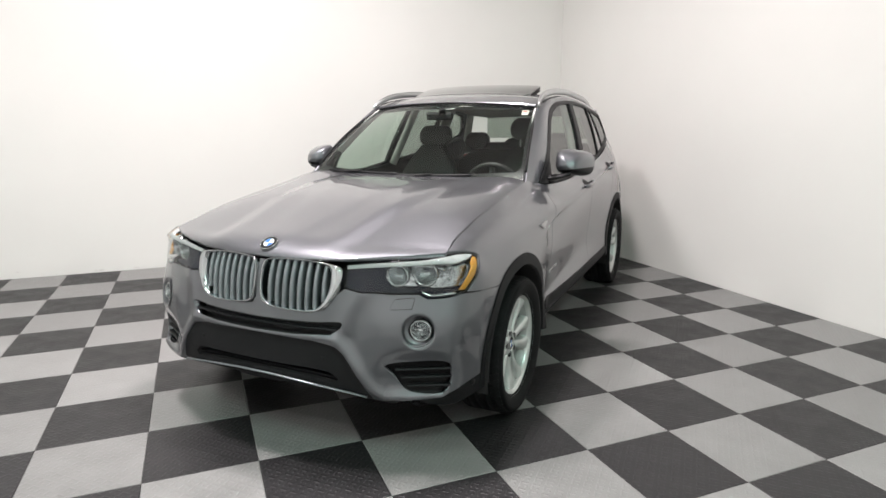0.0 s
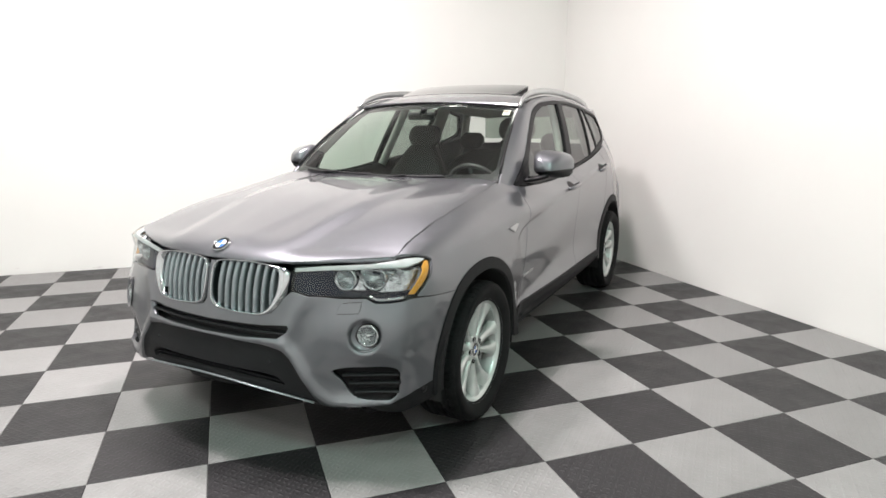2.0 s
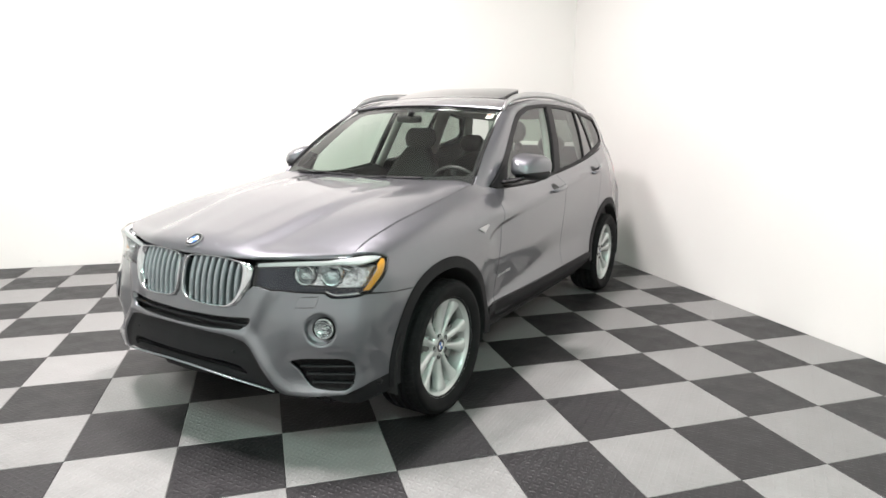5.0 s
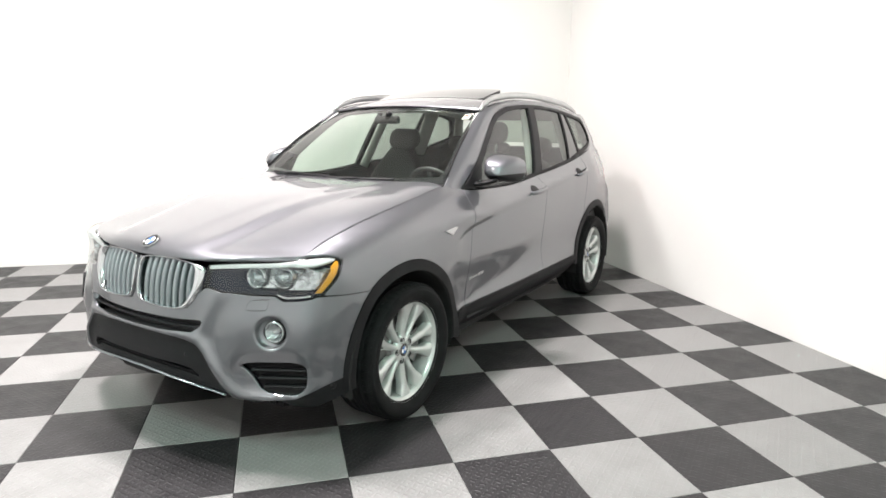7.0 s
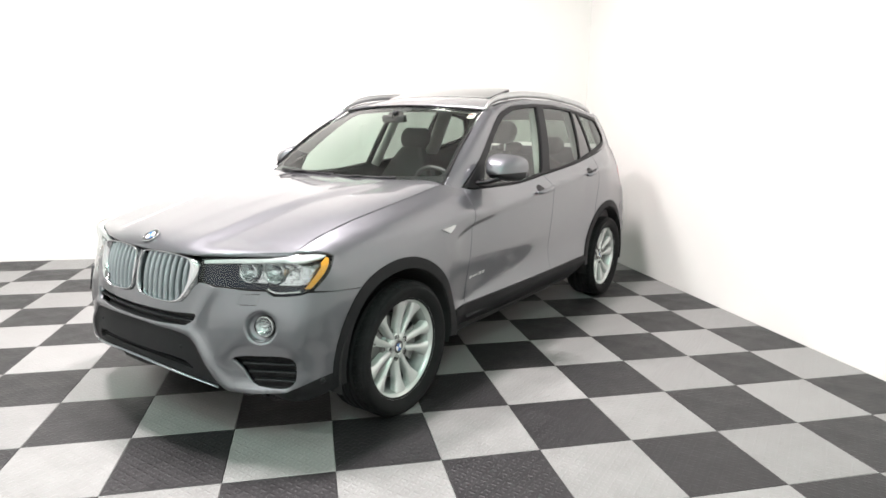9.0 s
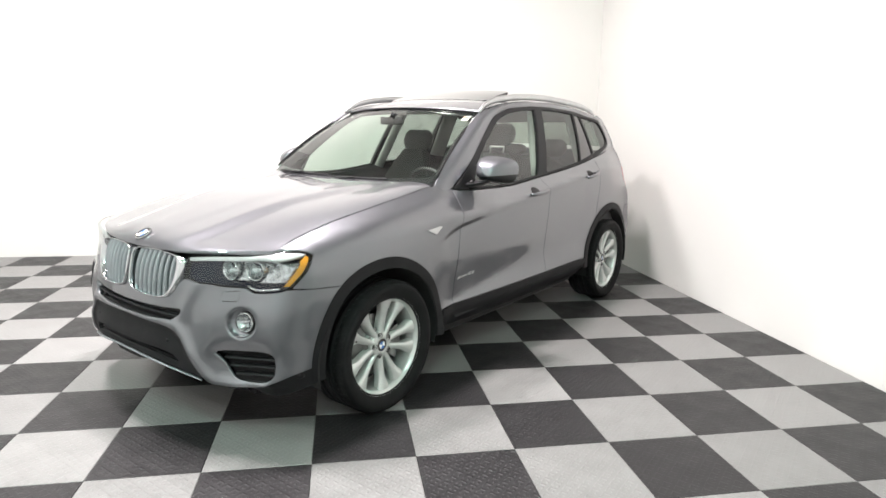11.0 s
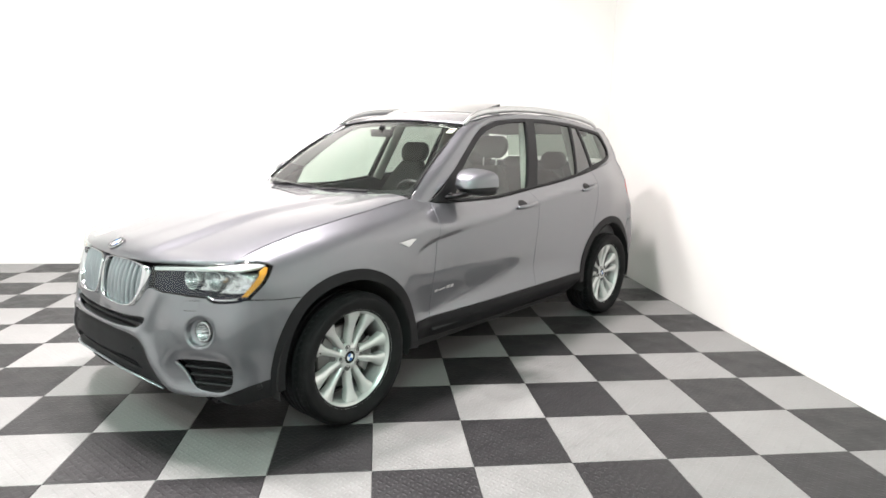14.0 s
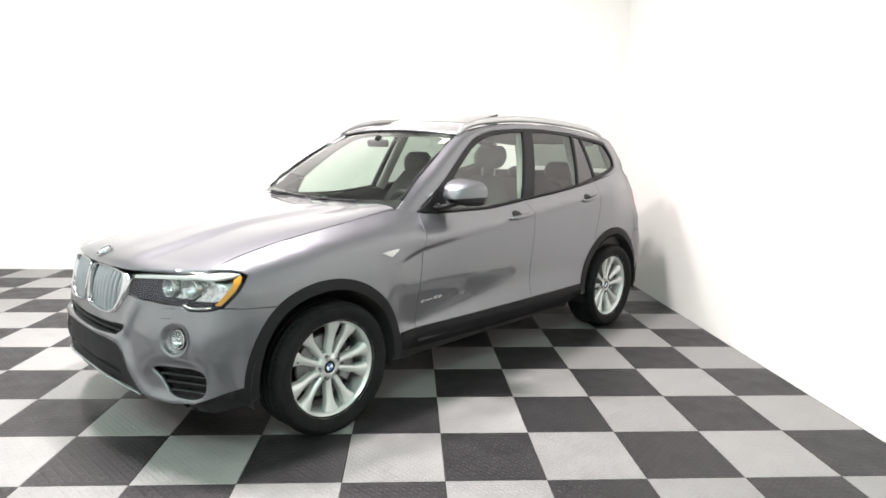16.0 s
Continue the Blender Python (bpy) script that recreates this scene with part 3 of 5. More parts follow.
# dark lower grille panel with its slot
half = nose([(0, 0.553), (0.15, 0.551), (0.29, 0.546), (0.39, 0.524), (0.418, 0.498), (0.453, 0.454), (0.483, 0.398), (0.514, 0.333), (0.507, 0.316), (0.45, 0.333), (0.3, 0.357), (0.13, 0.368), (0, 0.37)])
SLOT = nose([(0, 0.432), (0.28, 0.430), (0.36, 0.418), (0.395, 0.39), (0.385, 0.368), (0.3, 0.375), (0.13, 0.386), (0, 0.388)])
region("lower_grille_panel", girdle, mirrored(half), CLAD, bumper, [mirrored(SLOT)], step=0.03, depth=0.05, label="dark grey unpainted plastic centre of the bumper", lift=-0.002)

for side in (1, -1):
    # fender, doors, quarter; the pressed crease is followed by the panels' edges
    CREASES = [side_pts([(-0.42 - 0.05 * k, crease_z(-0.42 - 0.05 * k) + d) for k in range(47)]) for d in (0.008, -0.004, -0.015, -0.030)]
    top = [(s_of_x(x), hood_z(x, 0.745) - 0.001) for x in (-0.60, -0.5, -0.35, -0.2, 0, 0.2, 0.35, 0.45, 0.55)]
    half = top + side_pts([(0.52, 0.907), (0.47, 0.9025), (0.431, 0.8915), (0.4165, 0.880), (0.4395, 0.856), (0.4815, 0.811), (0.541, 0.7455), (0.45, 0.7355), (0.31, 0.725)]) \
        + side_pts(arch(a0=52, a1=176, **FRONT_ARCH)) + side_pts([(-0.463, 0.43), (-0.60, 0.43), (-0.608, 0.64), (-0.638, 0.87), (-0.664, 1.0), (-0.678, 1.05), (-0.686, belt(-0.686) - 0.002), (-0.645, belt(-0.645) - 0.001)])
    fender = region("front_fender", girdle, half, PAINT, car, side=side, step=0.024, lines=CREASES)
    belt_line = lambda a, b, n: [(x, belt(x)) for x in (a + (b - a) * k / n for k in range(n + 1))]
    half = [(-0.604, 0.43), (-0.612, 0.64), (-0.642, 0.87), (-0.668, 1.0), (-0.682, 1.05), (-0.690, belt(-0.69) - 0.003)] + belt_line(-0.72, -1.66, 10) + [(-1.705, 1.03), (-1.708, 0.82), (-1.70, 0.66), (-1.697, 0.43)]
    front_door = region("front_door", girdle, side_pts(half), PAINT, car, side=side, step=0.022, lines=CREASES)
    half = [(-1.70, 0.43), (-1.703, 0.66), (-1.711, 0.82), (-1.708, 1.03), (-1.663, belt(-1.663))] + belt_line(-1.75, -2.62, 9) + [(-2.60, 1.0), (-2.54, 0.82)] + arch(a0=53, a1=10, n=12, **REAR_ARCH)
    rear_door = region("rear_door", girdle, side_pts(half), PAINT, car, side=side, step=0.026, lines=CREASES)
    half = side_pts([(-2.545, 0.82), (-2.604, 1.0), (-2.624, belt(-2.62))] + belt_line(-2.75, -3.295, 6) + [(-3.34, 1.21), (-3.355, 1.12), (-3.31, 1.06), (-3.40, 0.93), (-3.48, 0.80), (-3.25, 0.77)] + arch(a0=138, a1=54, n=18, **REAR_ARCH))
    quarter = region("rear_quarter_panel", girdle, half, PAINT, car, side=side)
    half = side_pts([(-3.255, 0.765), (-3.50, 0.795)]) + [(ARC_TAIL[-1] - 0.6, 0.78), (ARC_TAIL[-1] - 0.002, 0.76), (ARC_TAIL[-1] - 0.002, 0.46)] + side_pts([(-3.5, 0.44), (-3.30, 0.42)] + arch(a0=172, a1=140, n=10, **REAR_ARCH))
    region("rear_bumper", girdle, half, PAINT, car, side=side)
    half = [(s_of_x(-3.485), 0.80), (s_of_x(-3.405), 0.93), (s_of_x(-3.56), 0.95), (ARC_TAIL[-1] - 0.002, 0.95), (ARC_TAIL[-1] - 0.002, 0.78), (ARC_TAIL[-1] - 0.6, 0.79)]
    region("tailgate_panel", girdle, half, PAINT, car, side=side)
    half = side_pts([(-3.345, 1.06), (-3.38, 1.115), (-3.50, 1.13), (-3.62, 1.10), (-3.62, 0.955), (-3.408, 0.935)])
    region("tail_lamp", girdle, half, RED, car, side=side, lift=0.001, label="red tail lamp cover")
    half = side_pts([(-3.50, 1.135), (-3.36, 1.125), (-3.346, 1.21), (-3.33, 1.245)]) + [(ARC_TAIL[-1] - 0.002, 1.255), (ARC_TAIL[-1] - 0.002, 0.955)] + side_pts([(-3.625, 0.955), (-3.625, 1.105)])
    region("tailgate_upper", girdle, half, PAINT, car, side=side)

    # cladding: arches and sill
    for name, wheel, a0, a1 in (("front_arch_trim", FRONT_ARCH, -6, 187), ("rear_arch_trim", REAR_ARCH, 0, 175)):
        outer, inner_r = arch(a0=a0, a1=a1, n=40, **wheel), dict(wheel, rx=wheel["rx"] - 0.055, rz=wheel["rz"] - 0.055)
        region(name, girdle, side_pts(outer + arch(a0=a1, a1=a0, n=40, **inner_r)), CLAD, car, side=side, lift=0.006, depth=0.045, gap=0.001, step=0.025, label="dark grey plastic wheel arch trim")
    half = [(-0.465, 0.427), (-2.335, 0.427), (-2.33, 0.36), (-2.28, 0.27), (-0.50, 0.265), (-0.44, 0.30)]
    region("sill_trim", lambda x, z: flank(x, 0.43) + Vector((0, 0.012 - 0.10 * clamp((0.40 - z) / 0.14) ** 1.6, z - 0.43)), half, CLAD, car, side=side, depth=0.05, step=0.03, label="dark grey plastic sill trim")

    # roof frame: pillar, cant rail, and the rear pillar
    DLO_TOP = [(-0.715, 1.085), (-0.90, 1.235), (-1.07, 1.362), (-1.229, 1.474), (-1.339, 1.532), (-1.508, 1.577), (-1.8, 1.601), (-2.12, 1.604), (-2.5, 1.585), (-2.82, 1.547), (-2.985, 1.522)]
    EDGE = [(-0.575, 0.745, 1.112), (-0.76, 0.707, 1.264), (-0.98, 0.662, 1.413), (-1.19, 0.624, 1.537), (-1.36, 0.627, 1.583), (-1.52, 0.622, 1.61), (-1.8, 0.615, 1.635), (-2.15, 0.613, 1.638), (-2.5, 0.607, 1.622), (-2.85, 0.60, 1.595), (-3.03, 0.592, 1.568)]
    low = [flank(-0.597, 1.087), flank(-0.68, belt(-0.68) - 0.002)] + [cabin(x, z) for x, z in DLO_TOP[1:]]
    high = [Vector((-0.557, 0.751, hood_z(-0.557, 0.745) - 0.001)), Vector((-0.585, 0.745, 1.116))] + [Vector(p) for p in EDGE[1:]]
    count = 60
    resample = lambda row: [Vector([float(np.interp(j / count * (len(row) - 1), range(len(row)), [p[i] for p in row])) for i in range(3)]) for j in range(count + 1)]
    smooth_row = lambda row: resample([p for i in range(len(row) - 1) for p in [0.5 * (2 * row[i] + (row[i + 1] - row[max(i - 1, 0)]) * t + (2 * row[max(i - 1, 0)] - 5 * row[i] + 4 * row[i + 1] - row[min(i + 2, len(row) - 1)]) * t * t + (3 * row[i] - row[max(i - 1, 0)] - 3 * row[i + 1] + row[min(i + 2, len(row) - 1)]) * t ** 3) for t in (0, 0.2, 0.4, 0.6, 0.8)]] + [row[-1]])
    rows = [smooth_row([a.lerp(b, k / 8) + Vector((0.1, 0.75, 0.65)) * 0.016 * ease(0, 3, i) * math.sin(math.pi * k / 8) ** 1.3 for i, (a, b) in enumerate(zip(low, high))]) for k in (0, 0.2, 1, 2, 3, 4, 5, 6, 7, 7.8, 8)]
    loft("roof_frame", rows, PAINT, car, side, thick=0.02)
    lining = [smooth_row([a.lerp(b, -0.12 + 1.10 * k / 5) - Vector((0.012, 0.034 - 0.012 * k / 5, 0.008)) for a, b in zip(low[2:7], high[2:7])]) for k in range(6)]
    loft("pillar_cover", lining, LINER, car, side, "pale grey inner pillar cover", thick=0.006)
    half = [(-2.82, 1.549), (-2.985, 1.524), (-3.035, 1.465), (-3.082, 1.395), (-3.087, 1.365), (-3.072, 1.315), (-3.0, 1.288), (-2.8, 1.243)] + [(x, z - 0.004 * ease(-2.9, -3.0, x)) for x, z in belt_line(-2.82, -3.275, 8)] + [(-3.268, 1.36), (-3.215, 1.455), (-3.14, 1.535), (-3.03, 1.566)]
    region("rear_pillar", cabin, half, PAINT, car, side=side, gap=0.0, step=0.025)

# roof with its glass, windshield
half = [(-1.166, 0), (-1.176, 0.25), (-1.201, 0.45), (-1.228, 0.60)] + [(x, rail_y(x) - 0.004) for x in (-1.4, -1.6, -2.0, -2.4, -2.8, -3.05)] + [(-3.16, 0.56), (-3.27, 0.45), (-3.33, 0.2), (-3.34, 0)]
SUNROOF = [(-1.54, 0), (-1.54, 0.40), (-1.58, 0.44), (-2.50, 0.44), (-2.54, 0.40), (-2.54, 0)]
whole = lambda h: h + [(x, -y) for x, y in reversed(h) if y > 0]
region("roof_panel", roof, whole(half), PAINT, car, [whole(SUNROOF)], step=0.04)
region("windshield", windshield, [(-0.985, 0.02), (0.985, 0.02), (0.985, 0.985), (-0.985, 0.985)], WINDSHIELD, car, step=0.06, depth=0.005, gap=0, label="clear green-tinted windshield")

# ---- windows, trim, roof fittings ----
def above(x, d):
    return (x, belt(x) + d)


DLO = [(-0.70, belt(-0.70) + 0.004), (-0.80, 1.155), (-0.90, 1.235), (-1.07, 1.362), (-1.229, 1.474), (-1.339, 1.532), (-1.508, 1.577), (-1.8, 1.601), (-2.12, 1.604), (-2.5, 1.585), (-2.82, 1.547), (-2.985, 1.522),
       (-3.035, 1.465), (-3.082, 1.395), (-3.087, 1.365), (-3.072, 1.315), (-3.0, 1.288)] + [above(x, 0.002) for x in (-2.8, -2.6, -2.4, -2.2, -2.0, -1.8, -1.6, -1.4, -1.2, -1.0, -0.85)]
FRONT_PANE = [above(-0.90, 0.022), (-0.95, 1.215), (-1.095, 1.335), (-1.25, 1.447), (-1.355, 1.503), (-1.51, 1.55), (-1.70, 1.573), (-1.838, 1.579), (-1.79, 1.44), (-1.71, 1.23), (-1.668, 1.125)] + [above(x, 0.016) for x in (-1.5, -1.3, -1.1)]
REAR_PANE = [above(-1.80, 0.016), (-1.87, 1.33), (-1.95, 1.58), (-2.12, 1.582), (-2.3, 1.577), (-2.486, 1.564), (-2.44, 1.38), (-2.40, 1.215), above(-2.385, 0.016), above(-2.2, 0.016), above(-2.0, 0.016)]
FIXED_PANE = [above(-2.41, 0.016), (-2.425, 1.25), (-2.512, 1.562), (-2.60, 1.550), (-2.63, 1.40), (-2.66, 1.243)]
REAR_QUARTER = [(-2.69, 1.248), (-2.66, 1.40), (-2.632, 1.547), (-2.82, 1.526), (-2.965, 1.500), (-3.012, 1.45), (-3.055, 1.388), (-3.06, 1.365), (-3.048, 1.33), (-2.98, 1.305), (-2.8, 1.268)]
for side in (1, -1):
    trim = region("window_trim", cabin, DLO, BLACK, car, [FRONT_PANE, REAR_PANE, FIXED_PANE, REAR_QUARTER], step=0.03, depth=0.02, lift=0.004, gap=0.0, side=side, label="black window surround")
    region("front_side_window", cabin, FRONT_PANE, SIDE_GLASS, car, step=0.05, depth=0.004, gap=0.0, lift=-0.006, side=side, label="clear side window")
    region("rear_side_window", cabin, REAR_PANE, DARK_GLASS, car, step=0.05, depth=0.004, gap=0.0, lift=-0.006, side=side, label="dark tinted side window")
    region("pillar_panel", cabin, FIXED_PANE, GLOSS_BLACK, car, step=0.05, depth=0.004, gap=0.0, lift=-0.003, side=side, label="black gloss pillar panel")
    region("rear_quarter_window", cabin, REAR_QUARTER, DARK_GLASS, car, step=0.05, depth=0.004, gap=0.0, lift=-0.006, side=side, label="dark tinted side window")
    region("door_pillar_cover", cabin, [(-1.678, 1.14), (-1.72, 1.24), (-1.80, 1.45), (-1.845, 1.582), (-1.94, 1.583), (-1.865, 1.34), (-1.793, 1.145)], BLACK, trim, step=0.04, depth=0.006, lift=0.008, side=side, gap=0.001)
    bm = bmesh.new()
    tube(bm, [(p.x, p.y * side, p.z) for p in (cabin(*above(x, 0.009)) + Vector((0, 0.008, 0)) for x in [-0.84 - 0.1 * k for k in range(19)])], 0.010, 0.013, 8)
    part("window_ledge", bm, BLACK, trim)
    # inner pillar covers and door cards
    for foot, head, wide in (((-1.73, 1.10), (-1.89, 1.58), 0.10), ((-2.53, 1.18), (-2.56, 1.56), 0.22), ((-3.15, 1.28), (-3.06, 1.53), 0.14)):
        a, b = cabin(*foot), cabin(*head)
        pts = [a.lerp(b, k / 6) - Vector((0, 0.05, 0)) for k in range(7)]
        bm = bmesh.new()
        tube(bm, [(p.x, p.y * side, p.z) for p in pts], 0.05, wide, 12, up=Vector((1, 0, 0)))
        part("pillar_cover", bm, LINER, car, "pale grey inner pillar cover")
    rows = [[flank(x, z) - Vector((0, 0.07 + 0.02 * math.sin((z - 0.4) * 9), 0)) for x in np.linspace(-0.62, -3.2, 30)] for z in (0.34, 0.5, 0.65, 0.8, 0.92, 1.0)]
    rows.append([Vector((x, flank_y(x, belt(x)) - 0.055, belt(x) - 0.005)) for x in np.linspace(-0.62, -3.2, 30)])
    rows.append([Vector((x, flank_y(x, belt(x)) - 0.015, belt(x) - 0.003)) for x in np.linspace(-0.62, -3.2, 30)])
    loft("door_card", rows, TRIM, car, side, "dark inner door lining", thick=0.008)
    # roof rail
    bm = bmesh.new()
    line = spline([(-1.195, 0.630, 1.556), (-1.26, 0.618, 1.597), (-1.36, 0.610, 1.630), (-1.5, 0.606, 1.655), (-1.8, 0.600, 1.680), (-2.2, 0.597, 1.684), (-2.7, 0.589, 1.660), (-2.95, 0.582, 1.630), (-3.08, 0.58, 1.600), (-3.15, 0.578, 1.560)], 0.04)
    tube(bm, [(p.x, p.y * side, p.z - 0.012) for p in line], 0.030, 0.046, 14, taper=0.5)
    part("roof_rail", bm, SATIN, car, "satin silver roof rail")
    # roof gutter seal
    bm = bmesh.new()
    tube(bm, [(x, side * (rail_y(x) + 0.002), rail_z(x) + 0.001) for x in np.linspace(-1.3, -3.05, 30)], 0.012, 0.008, 6)
    part("roof_seal", bm, BLACK, car)

# sunroof: tilted front pane, fixed rear pane, frame with the dark gap
tilt = lambda x, y: roof(x, y) + Vector((0, 0, 0.002 + 0.062 * clamp((-1.52 - x) / 0.33)))
pane = region("sunroof_pane", tilt, whole([(-1.52, 0), (-1.52, 0.43), (-1.55, 0.46), (-1.82, 0.46), (-1.85, 0.43), (-1.85, 0)]), ROOF_GLASS, car, step=0.05, depth=0.012, label="raised dark glass sunroof pane")
under = lambda x, y: tilt(x, y) - Vector((0, 0, 0.010))
# frame made deep and black to stand for the shade under the raised pane
region("sunroof_frame_and_gap", under, whole([(-1.522, 0), (-1.522, 0.432), (-1.552, 0.46), (-1.817, 0.46), (-1.848, 0.43), (-1.848, 0)]), BLACK, pane, step=0.06, depth=0.030)
region("fixed_roof_pane", roof, whole([(-1.87, 0), (-1.87, 0.445), (-2.50, 0.445), (-2.545, 0.40), (-2.545, 0)]), ROOF_GLASS, car, step=0.06, depth=0.01, lift=0.002, label="dark glass roof pane")
liner = lambda x, y: roof(x, y) - Vector((0, 0, 0.055))
region("headliner", liner, whole([(-1.22, 0), (-1.25, 0.40), (-1.29, 0.60), (-2.2, 0.60), (-3.0, 0.57), (-3.2, 0.45), (-3.25, 0)]), LINER, car, [whole([(-1.5, 0), (-1.5, 0.38), (-2.45, 0.38), (-2.45, 0)])], step=0.06, depth=0.01, label="pale grey headliner")
region("sun_blind", liner, whole([(-1.48, 0), (-1.48, 0.40), (-2.47, 0.40), (-2.47, 0)]), TRIM, car, step=0.08, depth=0.006, lift=-0.004)

# windshield: dark border, cowl, wipers, mirror, sticker
edge = [(-0.992, 0.0), (0.992, 0.0), (0.992, 0.99), (-0.992, 0.99)]
hole = [tuple(p) for p in spline([(-0.962, 0.13), (-0.925, 0.085), (0, 0.07), (0.925, 0.085), (0.962, 0.13), (0.962, 0.5), (0.958, 0.925), (0.925, 0.955), (0.15, 0.965), (0.11, 0.92), (-0.11, 0.92), (-0.15, 0.965), (-0.925, 0.955), (-0.958, 0.925), (-0.962, 0.5)], 0.05, True)]
region("windshield_border", windshield, edge, GLOSS_BLACK, car, [hole], step=0.045, depth=0.004, gap=0, lift=-0.006, label="black printed windshield border")
bm = bmesh.new()
for u in (-1, 1):
    tube(bm, [windshield(u * 0.998, k / 14) + Vector((0, u * 0.004, 0.004)) for k in range(1, 15)], 0.016, 0.014, 8)
tube(bm, [windshield(u / 10, 0.998) + Vector((0, 0, 0.003)) for u in range(-10, 11)], 0.02, 0.012, 8)
part("windshield_seal", bm, RUBBER, car)
cowl = lambda u, v: Vector((-0.495 - 0.06 * u * u - 0.09 * v, 0.728 * u, hood_z(-0.505 - 0.05 * u * u, 0.72 * u) - 0.03 + 0.02 * v))
loft("cowl_panel", [[cowl(u / 12, v / 3) for u in range(-12, 13)] for v in range(4)], BLACK, car, label="black plastic cowl", thick=0.012)


def wiper(u0, u1, v1, name):
    """A blade along the foot of the glass with its arm and pivot."""
    blade = [windshield(u0 + (u1 - u0) * k / 16, 0.016 + (v1 - 0.016) * k / 16) + Vector((0.010, 0, 0.015)) for k in range(17)]
    bm = bmesh.new()
    tube(bm, blade, 0.014, 0.016, 8)
    ob = part(name, bm, BLACK, car)
    bm = bmesh.new()
    pivot = windshield(u0 - 0.06 * (1 if u1 > u0 else -1), -0.045) + Vector((0.02, 0, 0.02))
    tube(bm, spline([pivot, pivot.lerp(blade[8], 0.5) + Vector((0.008, 0, 0.010)), blade[8] + Vector((0.004, 0, 0.010))], 0.05), 0.018, 0.010, 8)
    tube(bm, [pivot - Vector((0, 0, 0.02)), pivot + Vector((0, 0, 0.010))], 0.024, 0.024, 12)
    part("wiper_arm", bm, BLACK, ob)


wiper(-0.80, -0.08, 0.032, "wiper_blade")
wiper(-0.10, 0.58, 0.028, "wiper_blade")
bm = bmesh.new()
box(bm, -0.025, 0.012, -0.095, 0.095, -0.026, 0.026, 0.014, pose(-1.085, -0.04, 1.48, 0, 12, 6))
tube(bm, [(-1.085, -0.03, 1.49), (-1.07, -0.01, 1.515), (-1.07, 0, 1.53)], 0.05, 0.03, 10)
part("inside_mirror", bm, BLACK, car, "black inside mirror under the windshield's head")
paper = lambda u, v: windshield(u, v) - Vector((0.004, 0, 0.005))
sticker = region("windshield_sticker", paper, [(0.855, 0.855), (0.925, 0.865), (0.925, 0.955), (0.855, 0.945)], PAPER, car, step=0.04, depth=0.001, gap=0, label="cream paper sticker with a red patch")
region("sticker_patch", lambda u, v: paper(u, v) + Vector((0.002, 0, 0.002)), [(0.865, 0.905), (0.905, 0.91), (0.905, 0.935), (0.865, 0.93)], STICKER_RED, sticker, step=0.04, depth=0.0008, gap=0)

# tail: rear window, spoiler
back = lambda u, v: Vector((-3.30 - 0.15 * (1 - v) - 0.06 * (1 - u * u), (0.58 - 0.06 * v) * u, 1.29 + 0.25 * v))
region("rear_window", back, [(-1, 0), (1, 0), (1, 1), (-1, 1)], DARK_GLASS, car, step=0.08, depth=0.004, gap=0, label="dark tinted rear window")
loft("roof_spoiler", [[Vector((-3.20 - 0.16 * k / 5 - 0.04 * (1 - (u / 10) ** 2), 0.052 * u, roof(-3.20 - 0.13 * k / 5, 0.052 * u).z + 0.006)) for u in range(-10, 11)] for k in range(6)], PAINT, car, thick=0.02)

# ---- face: grilles, lamps, badge ----
def frame_at(p, n, up=Vector((0, 0, 1))):
    """A turn with its y axis along n."""
    n = n.normalized()
    x = n.cross(up).normalized()
    return Matrix((x, n, x.cross(n))).transposed().to_4x4(), p


def on(surface, u, v):
    p, e = surface(u, v), 0.004
    n = (surface(u + e, v) - surface(u - e, v)).cross(surface(u, v + e) - surface(u, v - e)).normalized()
    return p, n if n.x > 0 or n.z > 0.6 or n.y > 0.6 else -n


def flipped(bm, side):
    if side < 0:
        for v in bm.verts:
            v.co.y = -v.co.y
        bmesh.ops.reverse_faces(bm, faces=bm.faces[:])
    return bm


KID_OUT = [tuple(p) for p in spline(nose([(0.010, 0.80), (0.016, 0.845), (0.05, 0.866), (0.20, 0.872), (0.32, 0.864), (0.375, 0.853), (0.394, 0.83), (0.392, 0.78), (0.372, 0.725), (0.33, 0.675), (0.26, 0.657), (0.10, 0.661), (0.035, 0.675), (0.013, 0.715)]), 0.02, True)]
KID_IN = [tuple(p) for p in spline(nose([(0.024, 0.80), (0.030, 0.838), (0.058, 0.854), (0.20, 0.859), (0.30, 0.851), (0.333, 0.835), (0.338, 0.80), (0.332, 0.745), (0.300, 0.690), (0.245, 0.672), (0.11, 0.675), (0.048, 0.688), (0.027, 0.72)]), 0.02, True)]


